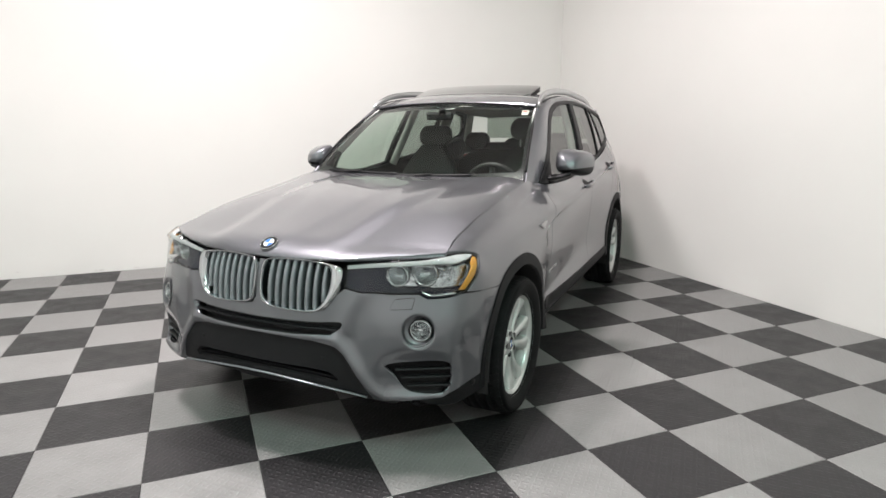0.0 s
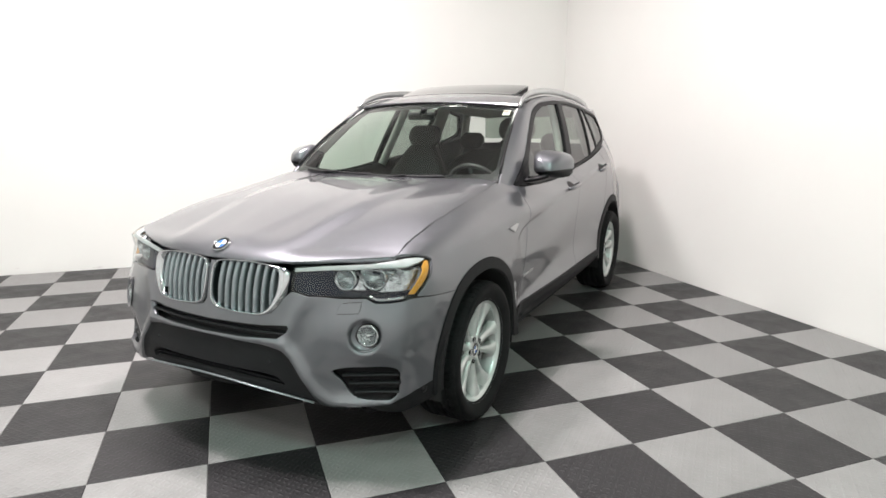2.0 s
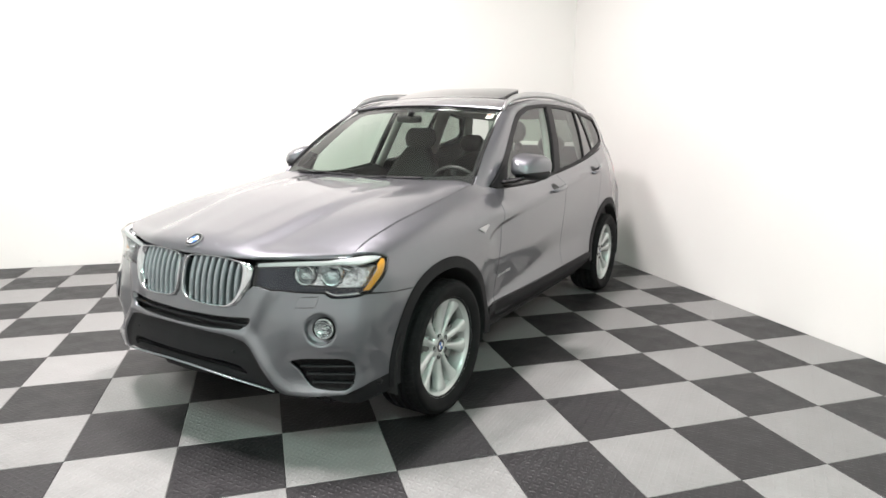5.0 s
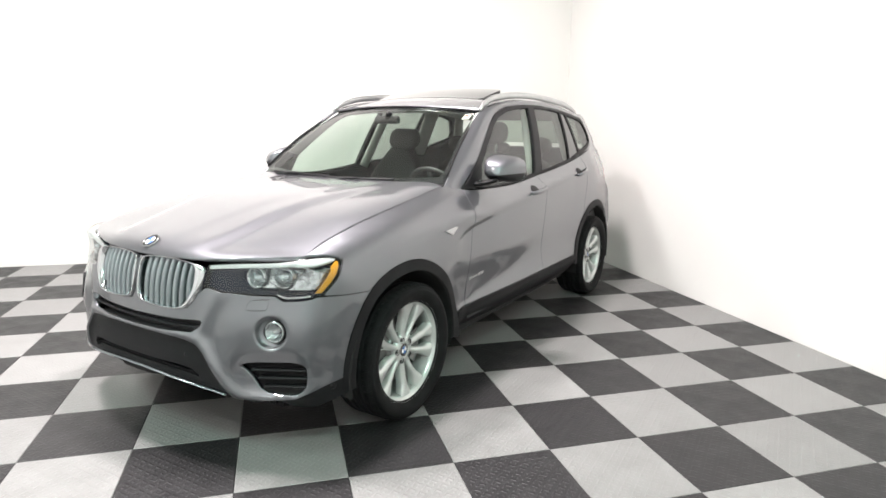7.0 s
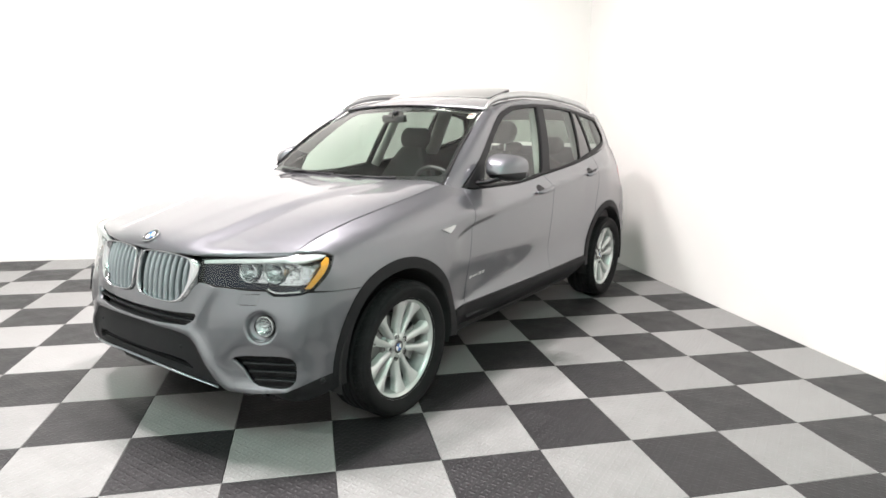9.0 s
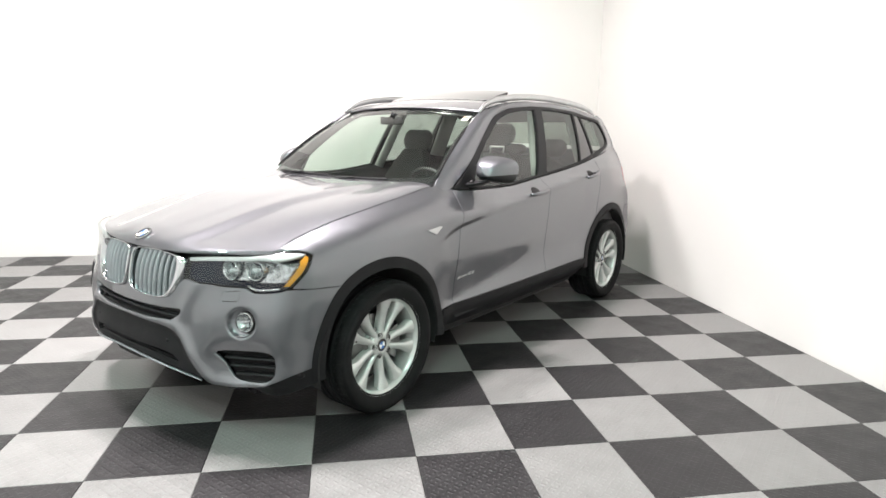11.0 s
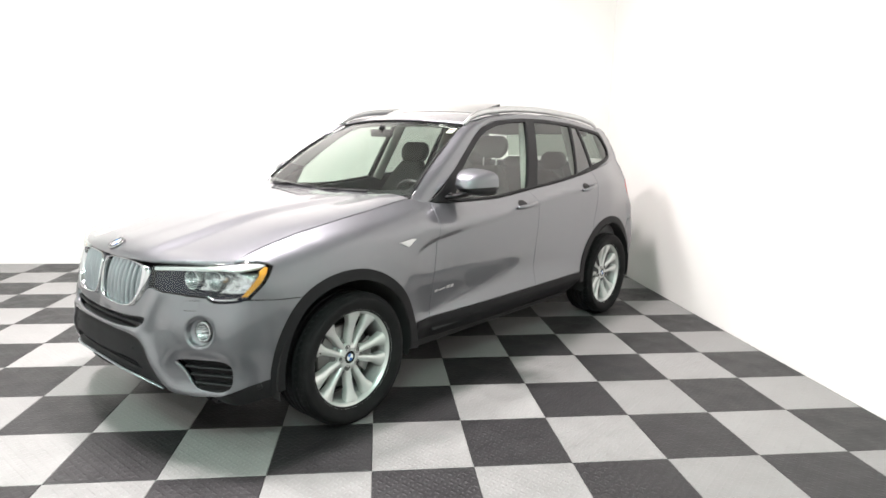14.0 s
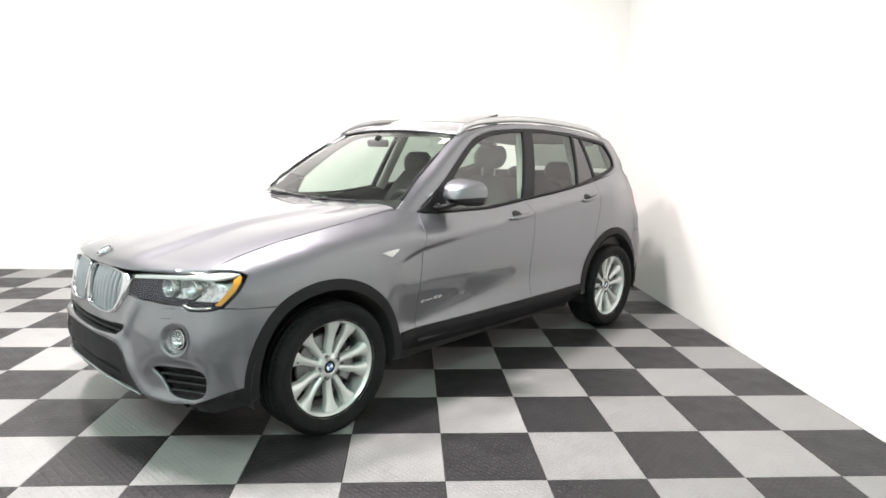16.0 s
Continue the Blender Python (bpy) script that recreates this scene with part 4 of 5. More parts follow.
def kidney(side):
    # rounded chrome frame: a bead that rises from the bumper and rolls into the opening
    def evenly(loop, n=84):
        at = np.concatenate([[0], np.cumsum([(Vector(loop[(i + 1) % len(loop)]) - Vector(p)).length for i, p in enumerate(loop)])])
        u, v = [p[0] for p in loop] + [loop[0][0]], [p[1] for p in loop] + [loop[0][1]]
        return [(float(np.interp(at[-1] * k / n, at, u)), float(np.interp(at[-1] * k / n, at, v))) for k in range(n)]
    outer, inner = evenly(shrink(KID_OUT, 0.003)), evenly(shrink(KID_IN, -0.003))
    rows = []
    for t, high in ((0.0, -0.012), (0.0, 0.001), (0.10, 0.007), (0.28, 0.0115), (0.50, 0.0125), (0.70, 0.0105), (0.86, 0.006), (0.96, -0.001), (1.0, -0.010), (1.0, -0.05)):
        row = []
        for a, b in zip(outer, inner):
            p, n = on(girdle, a[0] + (b[0] - a[0]) * t, a[1] + (b[1] - a[1]) * t)
            row.append(p + n * high)
        rows.append(row)
    ring = loft("kidney_grille", rows, CHROME, car, side, "chrome kidney-shaped grille with silver upright slats", closed=True)
    region("grille_back", girdle, KID_OUT, BLACK, ring, step=0.04, depth=0.004, lift=-0.065, gap=0.006, side=side)
    poly = np.array(KID_IN)
    for k in range(8):
        y = 0.052 + k * 0.0375
        s = s_of_y(y)
        zs = []
        for i in range(len(KID_IN)):
            a, b = KID_IN[i - 1], KID_IN[i]
            if (a[0] - s) * (b[0] - s) < 0:
                zs.append(a[1] + (b[1] - a[1]) * (s - a[0]) / (b[0] - a[0]))
        z0, z1 = min(zs), max(zs)
        bm = bmesh.new()
        rows = []
        for j in range(13):
            z = z0 - 0.004 + (z1 - z0 + 0.008) * j / 12
            p, n = on(girdle, s, z)
            p = p + n * (-0.006 + 0.005 * math.sin(math.pi * j / 12))
            across = Vector((0, 0, 1)).cross(n).normalized()
            shape = [(-0.008, -0.05), (-0.0105, -0.022), (-0.0095, -0.006), (-0.003, 0.0), (0.005, -0.003), (0.009, -0.018), (0.008, -0.05)]
            rows.append([bm.verts.new(p + across * a + n * d) for a, d in shape])
        for a, b in zip(rows, rows[1:]):
            for i in range(6):
                bm.faces.new((a[i], a[i + 1], b[i + 1], b[i]))
        bmesh.ops.recalc_face_normals(bm, faces=bm.faces[:])
        part("slat", flipped(bm, side), SLAT, ring, "silver upright slat" if k == 0 else "")
    return ring


for side in (1, -1):
    kidney(side)

# mid air slot, lower slot, side slots
slot = region("air_slot_back", girdle, mirrored(nose([(0, 0.625), (0.3, 0.631), (0.415, 0.636), (0.41, 0.60), (0.37, 0.57), (0.2, 0.562), (0, 0.560)])), BLACK, bumper, step=0.05, depth=0.003, lift=-0.06, gap=0, label="black air slot")
bm = bmesh.new()
for z in (0.592,):
    tube(bm, [girdle(s, z) - Vector((0.022, 0, 0)) for s in np.linspace(-0.39, 0.39, 40)], 0.03, 0.012, 8)
part("air_slot_bar", bm, BLACK, slot)
low = region("lower_slot_back", girdle, mirrored(nose([(0, 0.44), (0.28, 0.438), (0.37, 0.424), (0.405, 0.39), (0.395, 0.36), (0.3, 0.367), (0.13, 0.378), (0, 0.38)])), BLACK, bumper, step=0.05, depth=0.003, lift=-0.07, gap=0)
for z in (0.397, 0.412):
    bm = bmesh.new()
    tube(bm, [girdle(s, z - 0.03 * (abs(s) / 0.4) ** 3) - Vector((0.035, 0, 0)) for s in np.linspace(-0.385, 0.385, 40)], 0.035, 0.005, 8)
    part("slot_bar", bm, BLACK, low)
strip = [girdle(math.copysign(s_of_y(abs(y)), y), 0.378 - 0.062 * (abs(y) / 0.5) ** 2.2) + Vector((0.006, 0, 0)) for y in np.linspace(-0.508, 0.508, 61)]
bm = bmesh.new()
tube(bm, strip, 0.013, 0.008, 10)
part("skid_strip", bm, SLAT, bumper, "thin silver skid strip under the bumper")
for y in (-0.33, 0.33):
    bm = bmesh.new()
    p, n = on(girdle, math.copysign(s_of_y(0.33), y), 0.475)
    bmesh.ops.create_uvsphere(bm, u_segments=14, v_segments=8, radius=0.011)
    bm.transform(Matrix.Translation(p - Vector((0.009, 0, 0))))
    part("parking_sensor", bm, CLAD, bumper)

for side in (1, -1):
    back = region("side_air_back", girdle, SIDE_AIR, BLACK, bumper, step=0.03, depth=0.003, lift=-0.05, gap=-0.004, side=side, label="black side air intake")
    for k in range(3):
        bm = bmesh.new()
        z = 0.358 + 0.036 * k
        tube(bm, [girdle(s, z) - Vector((0.018, 0.006, 0)) for s in np.linspace(s_of_y(0.615 + 0.022 * (2 - k)), s_of_y(0.82), 16)], 0.03, 0.013, 8)
        part("intake_bar", flipped(bm, side), BLACK, back)
    # fog lamp: bowl, ring, reflector, lens
    s0 = s_of_y(0.697)
    p, n = on(girdle, s0, 0.601)
    turn, _ = frame_at(p, (n + Vector((0.55, -0.1, 0))).normalized())
    bm = bmesh.new()
    lathe(bm, [(0.077, 0.0005), (0.070, 0.001), (0.064, -0.004), (0.061, -0.022), (0.054, -0.027), (0.040, -0.029)], 40)
    bm.transform(Matrix.Translation(p) @ frame_at(p, n)[0])
    fog = part("fog_lamp", flipped(bm, side), PAINT, bumper, "round fog lamp with a chrome ring in a painted recess")
    seat = Matrix.Translation(p - n * 0.016 + Vector((-0.006, 0.009, 0.002))) @ turn @ Matrix.Scale(0.86, 4)
    bm = bmesh.new()
    lathe(bm, [(0.056, -0.04), (0.056, -0.004), (0.054, 0.001), (0.051, -0.001), (0.0505, -0.03)], 40)
    bm.transform(seat)
    part("lamp_housing", flipped(bm, side), GLOSS_BLACK, fog)
    bm = bmesh.new()
    lathe(bm, [(0.051, 0.004), (0.047, 0.007), (0.044, 0.004), (0.034, -0.012), (0.018, -0.022), (0.001, -0.024)], 40)
    bm.transform(seat)
    part("reflector", flipped(bm, side), REFLECTOR, fog)
    bm = bmesh.new()
    lathe(bm, [(0.012, -0.022), (0.013, 0.0), (0.009, 0.005), (0.0005, 0.006)], 20)
    bm.transform(seat)
    part("bulb_shield", flipped(bm, side), CHROME, fog)
    bm = bmesh.new()
    lathe(bm, [(0.047, 0.007), (0.036, 0.012), (0.02, 0.0155), (0.0005, 0.017)], 32)
    bm.transform(seat)
    part("lens", flipped(bm, side), LAMP_GLASS, fog)
    # washer cover
    region("washer_cover", girdle, WASHER, PAINT, bumper, step=0.02, depth=0.012, gap=0.0022, side=side)
    # headlamp
    LAMP = nose([(0.399, 0.767), (0.397, 0.863), (0.50, 0.876), (0.626, 0.887), (0.70, 0.893), (0.745, 0.897)]) + side_pts([(0.575, 0.901), (0.52, 0.904), (0.47, 0.8995), (0.433, 0.889), (0.420, 0.880), (0.443, 0.857), (0.485, 0.812), (0.546, 0.750)]) + nose([(0.82, 0.739), (0.775, 0.733), (0.724, 0.732), (0.692, 0.751), (0.584, 0.750), (0.475, 0.756)])
    deep = region("headlamp", girdle, LAMP, LAMP_DARK, car, step=0.03, depth=0.01, lift=-0.075, gap=-0.003, side=side, label="headlamp with two round lamps and an amber side reflector")
    region("lamp_cover", girdle, LAMP, LAMP_GLASS, deep, step=0.025, depth=0.003, lift=0.003, gap=0.003, side=side)
    inner = nose([(0.560, 0.778), (0.545, 0.845), (0.62, 0.872), (0.72, 0.885)]) + side_pts([(0.57, 0.886), (0.50, 0.884), (0.452, 0.872), (0.495, 0.815), (0.545, 0.768)]) + nose([(0.73, 0.768), (0.69, 0.775)])
    region("reflector_bowl", girdle, inner, REFLECTOR, deep, [oval(s_of_y(0.606), 0.816, 0.047, 0.045), oval(s_of_y(0.712), 0.818, 0.052, 0.052)], step=0.02, depth=0.03, lift=-0.045, side=side)
    region("inner_cover", girdle, nose([(0.402, 0.770), (0.400, 0.838), (0.50, 0.852), (0.545, 0.857), (0.556, 0.81), (0.585, 0.776), (0.65, 0.766), (0.69, 0.768), (0.69, 0.753), (0.584, 0.752), (0.475, 0.758)]), LAMP_DARK, deep, step=0.03, depth=0.03, lift=-0.026, side=side)
    for y, z, r in ((0.606, 0.816, 0.043), (0.712, 0.818, 0.048)):
        p, n = on(girdle, s_of_y(y), z)
        turn, _ = frame_at(p, (n + Vector((1.0, 0, 0))).normalized())
        seat = Matrix.Translation(p - n * 0.052) @ turn
        bm = bmesh.new()
        lathe(bm, [(r + 0.004, -0.02), (r + 0.004, 0.026), (r, 0.030), (r - 0.005, 0.022), (r * 0.72, 0.0), (r * 0.3, -0.014), (0.0005, -0.016)], 40)
        bm.transform(seat)
        bowl = part("lamp_bowl", flipped(bm, side), REFLECTOR, deep)
        bm = bmesh.new()
        lathe(bm, [(r * 0.62, 0.004), (r * 0.55, 0.014), (r * 0.35, 0.022), (0.0005, 0.026)], 28)
        bm.transform(seat)
        part("bulb_lens", flipped(bm, side), LAMP_GLASS, deep)
    region("amber_reflector", girdle, side_pts([(0.575, 0.757), (0.553, 0.755), (0.500, 0.813), (0.462, 0.856), (0.447, 0.876), (0.458, 0.882), (0.496, 0.866), (0.535, 0.815)]), AMBER, deep, step=0.02, depth=0.012, lift=-0.005, side=side)
    brow = nose([(0.402, 0.843), (0.402, 0.858), (0.50, 0.871), (0.626, 0.883), (0.70, 0.889), (0.74, 0.893)]) + side_pts([(0.575, 0.898), (0.52, 0.900), (0.47, 0.896), (0.442, 0.888), (0.475, 0.881), (0.56, 0.872)]) + nose([(0.72, 0.868), (0.626, 0.861), (0.50, 0.852)])
    region("lamp_brow", girdle, brow, LIGHT_GUIDE, deep, step=0.02, depth=0.018, lift=-0.008, gap=0.001, side=side, label="frosted white light strip along the top")
    foot = [girdle(s_of_y(y), z) for y, z in [(0.70, 0.754), (0.728, 0.739), (0.775, 0.740), (0.815, 0.745)]]
    bm = bmesh.new()
    tube(bm, [p - Vector((0.010, 0.004, 0)) for p in spline(foot, 0.02)], 0.014, 0.012, 8)
    part("lamp_foot", flipped(bm, side), CHROME, deep)
    bm = bmesh.new()
    tube(bm, [girdle(u, v) - Vector((0.004, 0.002, 0)) for u, v in [Vector(a).lerp(Vector(b), j / 5) for a, b in zip(LAMP[10:], LAMP[11:] + LAMP[:1]) for j in range(5)]], 0.0028, 0.0028, 6)
    part("lamp_seal", flipped(bm, side), BLACK, deep)

# round badge on the hood: chrome rim, dark ring, blue and white quarters
def badge(parent, m, r, name="badge"):
    bm = bmesh.new()
    lathe(bm, [(r, -0.004), (r, 0.002), (r * 0.96, 0.0045), (r * 0.90, 0.004), (r * 0.88, 0.0025)], 40)
    bm.transform(m)
    ring = part(name, bm, CHROME, parent, "round chrome-rimmed badge with blue and white quarters")
    for name2, mat, r0, r1, y, spans in (("badge_ring", GLOSS_BLACK, 0.62, 0.89, 0.0028, [(0, 360)]), ("badge_rim", CHROME, 0.58, 0.64, 0.0036, [(0, 360)]), ("blue_quarter", BLUE, 0.0, 0.59, 0.0032, [(0, 90), (180, 270)]), ("white_quarter", ENAMEL, 0.0, 0.59, 0.0032, [(90, 180), (270, 360)])):
        bm = bmesh.new()
        for a0, a1 in spans:
            n = max(6, int((a1 - a0) / 10))
            for k in range(n):
                a, b = radians(a0 + (a1 - a0) * k / n), radians(a0 + (a1 - a0) * (k + 1) / n)
                ring_pts = [(r * r0 * math.cos(a), y, r * r0 * math.sin(a)), (r * r1 * math.cos(a), y, r * r1 * math.sin(a)), (r * r1 * math.cos(b), y, r * r1 * math.sin(b)), (r * r0 * math.cos(b), y, r * r0 * math.sin(b))]
                vs = [bm.verts.new(p) for p in (ring_pts if r0 else ring_pts[1:3] + [(0, y, 0)])]
                bm.faces.new(vs)
        bm.transform(m)
        part(name2, bm, mat, ring)
    return ring


p, n = hood(0.742, 0), Vector((0.55, 0, 0.83))
badge(car, Matrix.Translation(p + n * 0.006) @ frame_at(p, n, Vector((1, 0, 0)))[0], 0.041)

# ---- wheels, wells, underbody ----
WHEEL_R, RIM_R = 0.345, 0.258


def tyre_bmesh():
    r, w = WHEEL_R, 0.122
    bm = bmesh.new()
    half = [(RIM_R - 0.010, 0.094), (RIM_R + 0.004, 0.104), (RIM_R + 0.012, 0.110), (RIM_R + 0.030, 0.1185), (RIM_R + 0.05, 0.1225), (RIM_R + 0.068, 0.121), (r - 0.020, 0.1155), (r - 0.0105, 0.109), (r - 0.0045, 0.099), (r - 0.0015, 0.089)]
    grooves = []
    for c, g in ((0.062, 0.0045), (0.022, 0.005)):
        grooves += [(r - 0.001, c + g), (r - 0.008, c + g * 0.7), (r - 0.008, c - g * 0.7), (r - 0.0005, c - g)]
    profile = [(a, b) for a, b in half] + grooves
    lathe(bm, profile + [(a, -b) for a, b in reversed(profile)], 96)
    bmesh.ops.recalc_face_normals(bm, faces=bm.faces[:])
    return bm


def tread_bmesh(side):
    """Slanted rubber blocks round one shoulder of the tyre."""
    bm = bmesh.new()
    count = 64
    for k in range(count):
        rows = []
        for y, r in ((0.068, 0.3462), (0.090, 0.3452), (0.102, 0.3415), (0.110, 0.3360)):
            a0 = 2 * math.pi * (k + 0.5 * (y - 0.068) / 0.042 + (0.5 if side < 0 else 0.0)) / count
            a1 = a0 + 0.66 * 2 * math.pi / count
            rows.append([bm.verts.new((q * math.cos(a), y * side, q * math.sin(a))) for a, q in ((a0, r - 0.007), (a0, r), (a1, r), (a1, r - 0.007))])
        for a, b in zip(rows, rows[1:]):
            for i in range(3):
                bm.faces.new((a[i], a[i + 1], b[i + 1], b[i]))
        bm.faces.new(rows[0]), bm.faces.new(rows[-1])
    bmesh.ops.recalc_face_normals(bm, faces=bm.faces[:])
    return bm


def valve_bmesh():
    bm = bmesh.new()
    tube(bm, [(0.0, 0.040, RIM_R - 0.034), (0.0, 0.062, RIM_R - 0.040), (0.0, 0.078, RIM_R - 0.046)], 0.008, 0.008, 10)
    return bm


def barrel_bmesh():
    bm = bmesh.new()
    r = RIM_R
    lathe(bm, [(r - 0.004, -0.10), (r - 0.012, -0.09), (r - 0.03, -0.06), (r - 0.032, 0.03), (r - 0.028, 0.055), (r - 0.022, 0.072)], 80)
    return bm


def lip_bmesh():
    bm = bmesh.new()
    r = RIM_R
    lathe(bm, [(r - 0.0235, 0.066), (r - 0.0225, 0.074), (r - 0.017, 0.083), (r - 0.010, 0.090), (r - 0.005, 0.0965), (r - 0.001, 0.1005), (r + 0.003, 0.0985), (r + 0.004, 0.094)], 80)
    return bm


def spoke_bmesh(lean):
    """One broad spoke: a ridge with sloping flanks, swung sideways towards the rim."""
    bm = bmesh.new()
    rows = []
    for k in range(12):
        t = k / 11
        r = 0.040 + (RIM_R - 0.012 - 0.040) * t
        swing = lean * t ** 1.5
        face = 0.058 + 0.020 * ease(0.0, 1.0, t) - 0.008 * math.sin(math.pi * t)
        w = 0.0130 + 0.0105 * t + 0.020 * ease(0.62, 1.0, t)
        tilt = 0.010 * math.sin(math.pi * min(1, t * 1.1)) * (1 if lean > 0 else -1)
        shape = [(-w - 0.002, face - 0.040), (-w, face - 0.010), (-w * 0.82, face - 0.002 - tilt * 0.4), (-w * 0.15, face + 0.002), (w * 0.3, face + 0.0015), (w * 0.85, face - 0.002 + tilt * 0.4), (w, face - 0.010), (w + 0.002, face - 0.040)]
        rows.append([bm.verts.new((a + swing, y, r)) for a, y in shape])
    for a, b in zip(rows, rows[1:]):
        for i in range(7):
            bm.faces.new((a[i], a[i + 1], b[i + 1], b[i]))
    bmesh.ops.recalc_face_normals(bm, faces=bm.faces[:])
    return bm


def hub_bmesh():
    bm = bmesh.new()
    lathe(bm, [(0.074, 0.020), (0.074, 0.046), (0.070, 0.054), (0.052, 0.060), (0.038, 0.0625), (0.034, 0.060), (0.0335, 0.054), (0.0005, 0.054)], 48)
    return bm


def lug_bmesh():
    bm = bmesh.new()
    lathe(bm, [(0.0155, 0.0615), (0.014, 0.062), (0.0125, 0.050)], 20)
    lathe(bm, [(0.0125, 0.052), (0.0005, 0.052)], 20)
    return bm


def bolt_bmesh():
    bm = bmesh.new()
    lathe(bm, [(0.0085, 0.050), (0.0085, 0.058), (0.007, 0.060), (0.0005, 0.060)], 6)
    return bm


def disc_bmesh():
    bm = bmesh.new()
    lathe(bm, [(0.165, -0.012), (0.165, 0.008), (0.163, 0.010), (0.095, 0.010), (0.093, 0.012), (0.092, 0.030), (0.075, 0.034), (0.0005, 0.034)], 64)
    return bm


def caliper_bmesh():
    bm = bmesh.new()
    rows = []
    for k in range(9):
        a = radians(-35 + 70 * k / 8)
        rows.append([bm.verts.new((r * math.cos(a), y, r * math.sin(a))) for r, y in ((0.105, 0.015), (0.11, 0.036), (0.165, 0.036), (0.178, 0.02), (0.178, -0.04))])
    for a, b in zip(rows, rows[1:]):
        for i in range(4):
            bm.faces.new((a[i], a[i + 1], b[i + 1], b[i]))
    bmesh.ops.recalc_face_normals(bm, faces=bm.faces[:])
    return bm


def drum_bmesh():
    bm = bmesh.new()
    lathe(bm, [(RIM_R - 0.03, -0.085), (0.0005, -0.085)], 48)
    return bm


def build_wheel(m, turned):
    wheel = part("wheel", barrel_bmesh(), RIM_SHADED, car, "silver ten-spoke alloy wheel with a black road tyre")
    wheel.matrix_basis = m
    pieces = [("rim_lip", lip_bmesh(), RIM), ("tyre", tyre_bmesh(), RUBBER), ("tread", tread_bmesh(1), RUBBER), ("tread", tread_bmesh(-1), RUBBER), ("valve", valve_bmesh(), BLACK), ("hub", hub_bmesh(), RIM), ("brake_disc", disc_bmesh(), DISC), ("wheel_back", drum_bmesh(), UNDER), ("brake_caliper", caliper_bmesh(), DISC)]
    for name, bm, mat in pieces:
        if name == "brake_caliper":
            bm.transform(Matrix.Rotation(radians(0 if turned else 180), 4, "Y"))
        if name == "valve":
            bm.transform(Matrix.Rotation(radians(76), 4, "Y"))
        ob = part(name, bm, mat, wheel, smooth=name != "tread")
        if name == "tread":
            tagged(ob, kind="stuff")
    phase = 4
    for k in range(10):
        bm = spoke_bmesh(0.018 if k % 2 else -0.018)
        bm.transform(Matrix.Rotation(radians(36 * k + phase), 4, "Y"))
        part("spoke", bm, RIM, wheel)
    for k in range(5):
        for name, bm, mat in (("bolt_seat", lug_bmesh(), CLAD), ("wheel_bolt", bolt_bmesh(), DISC)):
            a = radians(72 * k + phase + 18)
            bm.transform(Matrix.Translation((0.0545 * math.sin(a), 0.001, 0.0545 * math.cos(a))))
            part(name, bm, mat, wheel)
    r = 0.033
    for name, mat, r0, r1, y, spans in (("cap_ring", GLOSS_BLACK, 0.60, 1.0, 0.0605, [(0, 360)]), ("cap_blue", BLUE, 0.0, 0.60, 0.061, [(0, 90), (180, 270)]), ("cap_white", ENAMEL, 0.0, 0.60, 0.061, [(90, 180), (270, 360)])):
        bm = bmesh.new()
        for a0, a1 in spans:
            n = max(6, int((a1 - a0) / 12))
            for k in range(n):
                a, b = radians(a0 + (a1 - a0) * k / n + 20), radians(a0 + (a1 - a0) * (k + 1) / n + 20)
                quad = [(r * r0 * math.cos(a), y, r * r0 * math.sin(a)), (r * r1 * math.cos(a), y, r * r1 * math.sin(a)), (r * r1 * math.cos(b), y, r * r1 * math.sin(b)), (r * r0 * math.cos(b), y, r * r0 * math.sin(b))]
                bm.faces.new([bm.verts.new(q) for q in (quad if r0 else quad[1:3] + [(0, y, 0)])])
        bmesh.ops.recalc_face_normals(bm, faces=bm.faces[:])
        part(name, bm, mat, wheel)
    return wheel


AXLE_REAR = -2.825
for x in (0.0, AXLE_REAR):
    build_wheel(pose(x - 0.008, 0.808, WHEEL_R - 0.007, 0, -7 if x == 0 else 11, 0), False)
    build_wheel(pose(x - 0.008, -0.808, WHEEL_R - 0.007, 0, 0, 180), True)

for cx, wheel in ((0.027, FRONT_ARCH), (-2.822, REAR_ARCH)):
    for side in (1, -1):
        bm = bmesh.new()
        rings = []
        for y in (0.915, 0.88, 0.55):
            rings.append([bm.verts.new((cx + 0.425 * math.cos(a), y * side, 0.345 + 0.415 * math.sin(a))) for a in (radians(-12 + 204 * k / 28) for k in range(29))])
        for a, b in zip(rings, rings[1:]):
            for i in range(28):
                bm.faces.new((a[i], a[i + 1], b[i + 1], b[i]))
        bm.faces.new(rings[-1])
        part("wheel_well", bm, UNDER, car, "dark wheel well lining")

bm = bmesh.new()
box(bm, -3.45, 0.55, -0.56, 0.56, 0.22, 0.34, 0.03)
box(bm, -2.32, -0.50, -0.82, 0.82, 0.235, 0.33, 0.02)
box(bm, 0.40, 0.70, -0.60, 0.60, 0.25, 0.34, 0.03)
box(bm, 0.30, 0.62, -0.52, 0.52, 0.34, 0.86, 0.03)
box(bm, -0.10, 0.03, -0.8, 0.8, 0.28, 0.36, 0.02)
box(bm, AXLE_REAR - 0.08, AXLE_REAR + 0.08, -0.8, 0.8, 0.27, 0.36, 0.02)
part("underbody", bm, UNDER, car, "dark underbody")
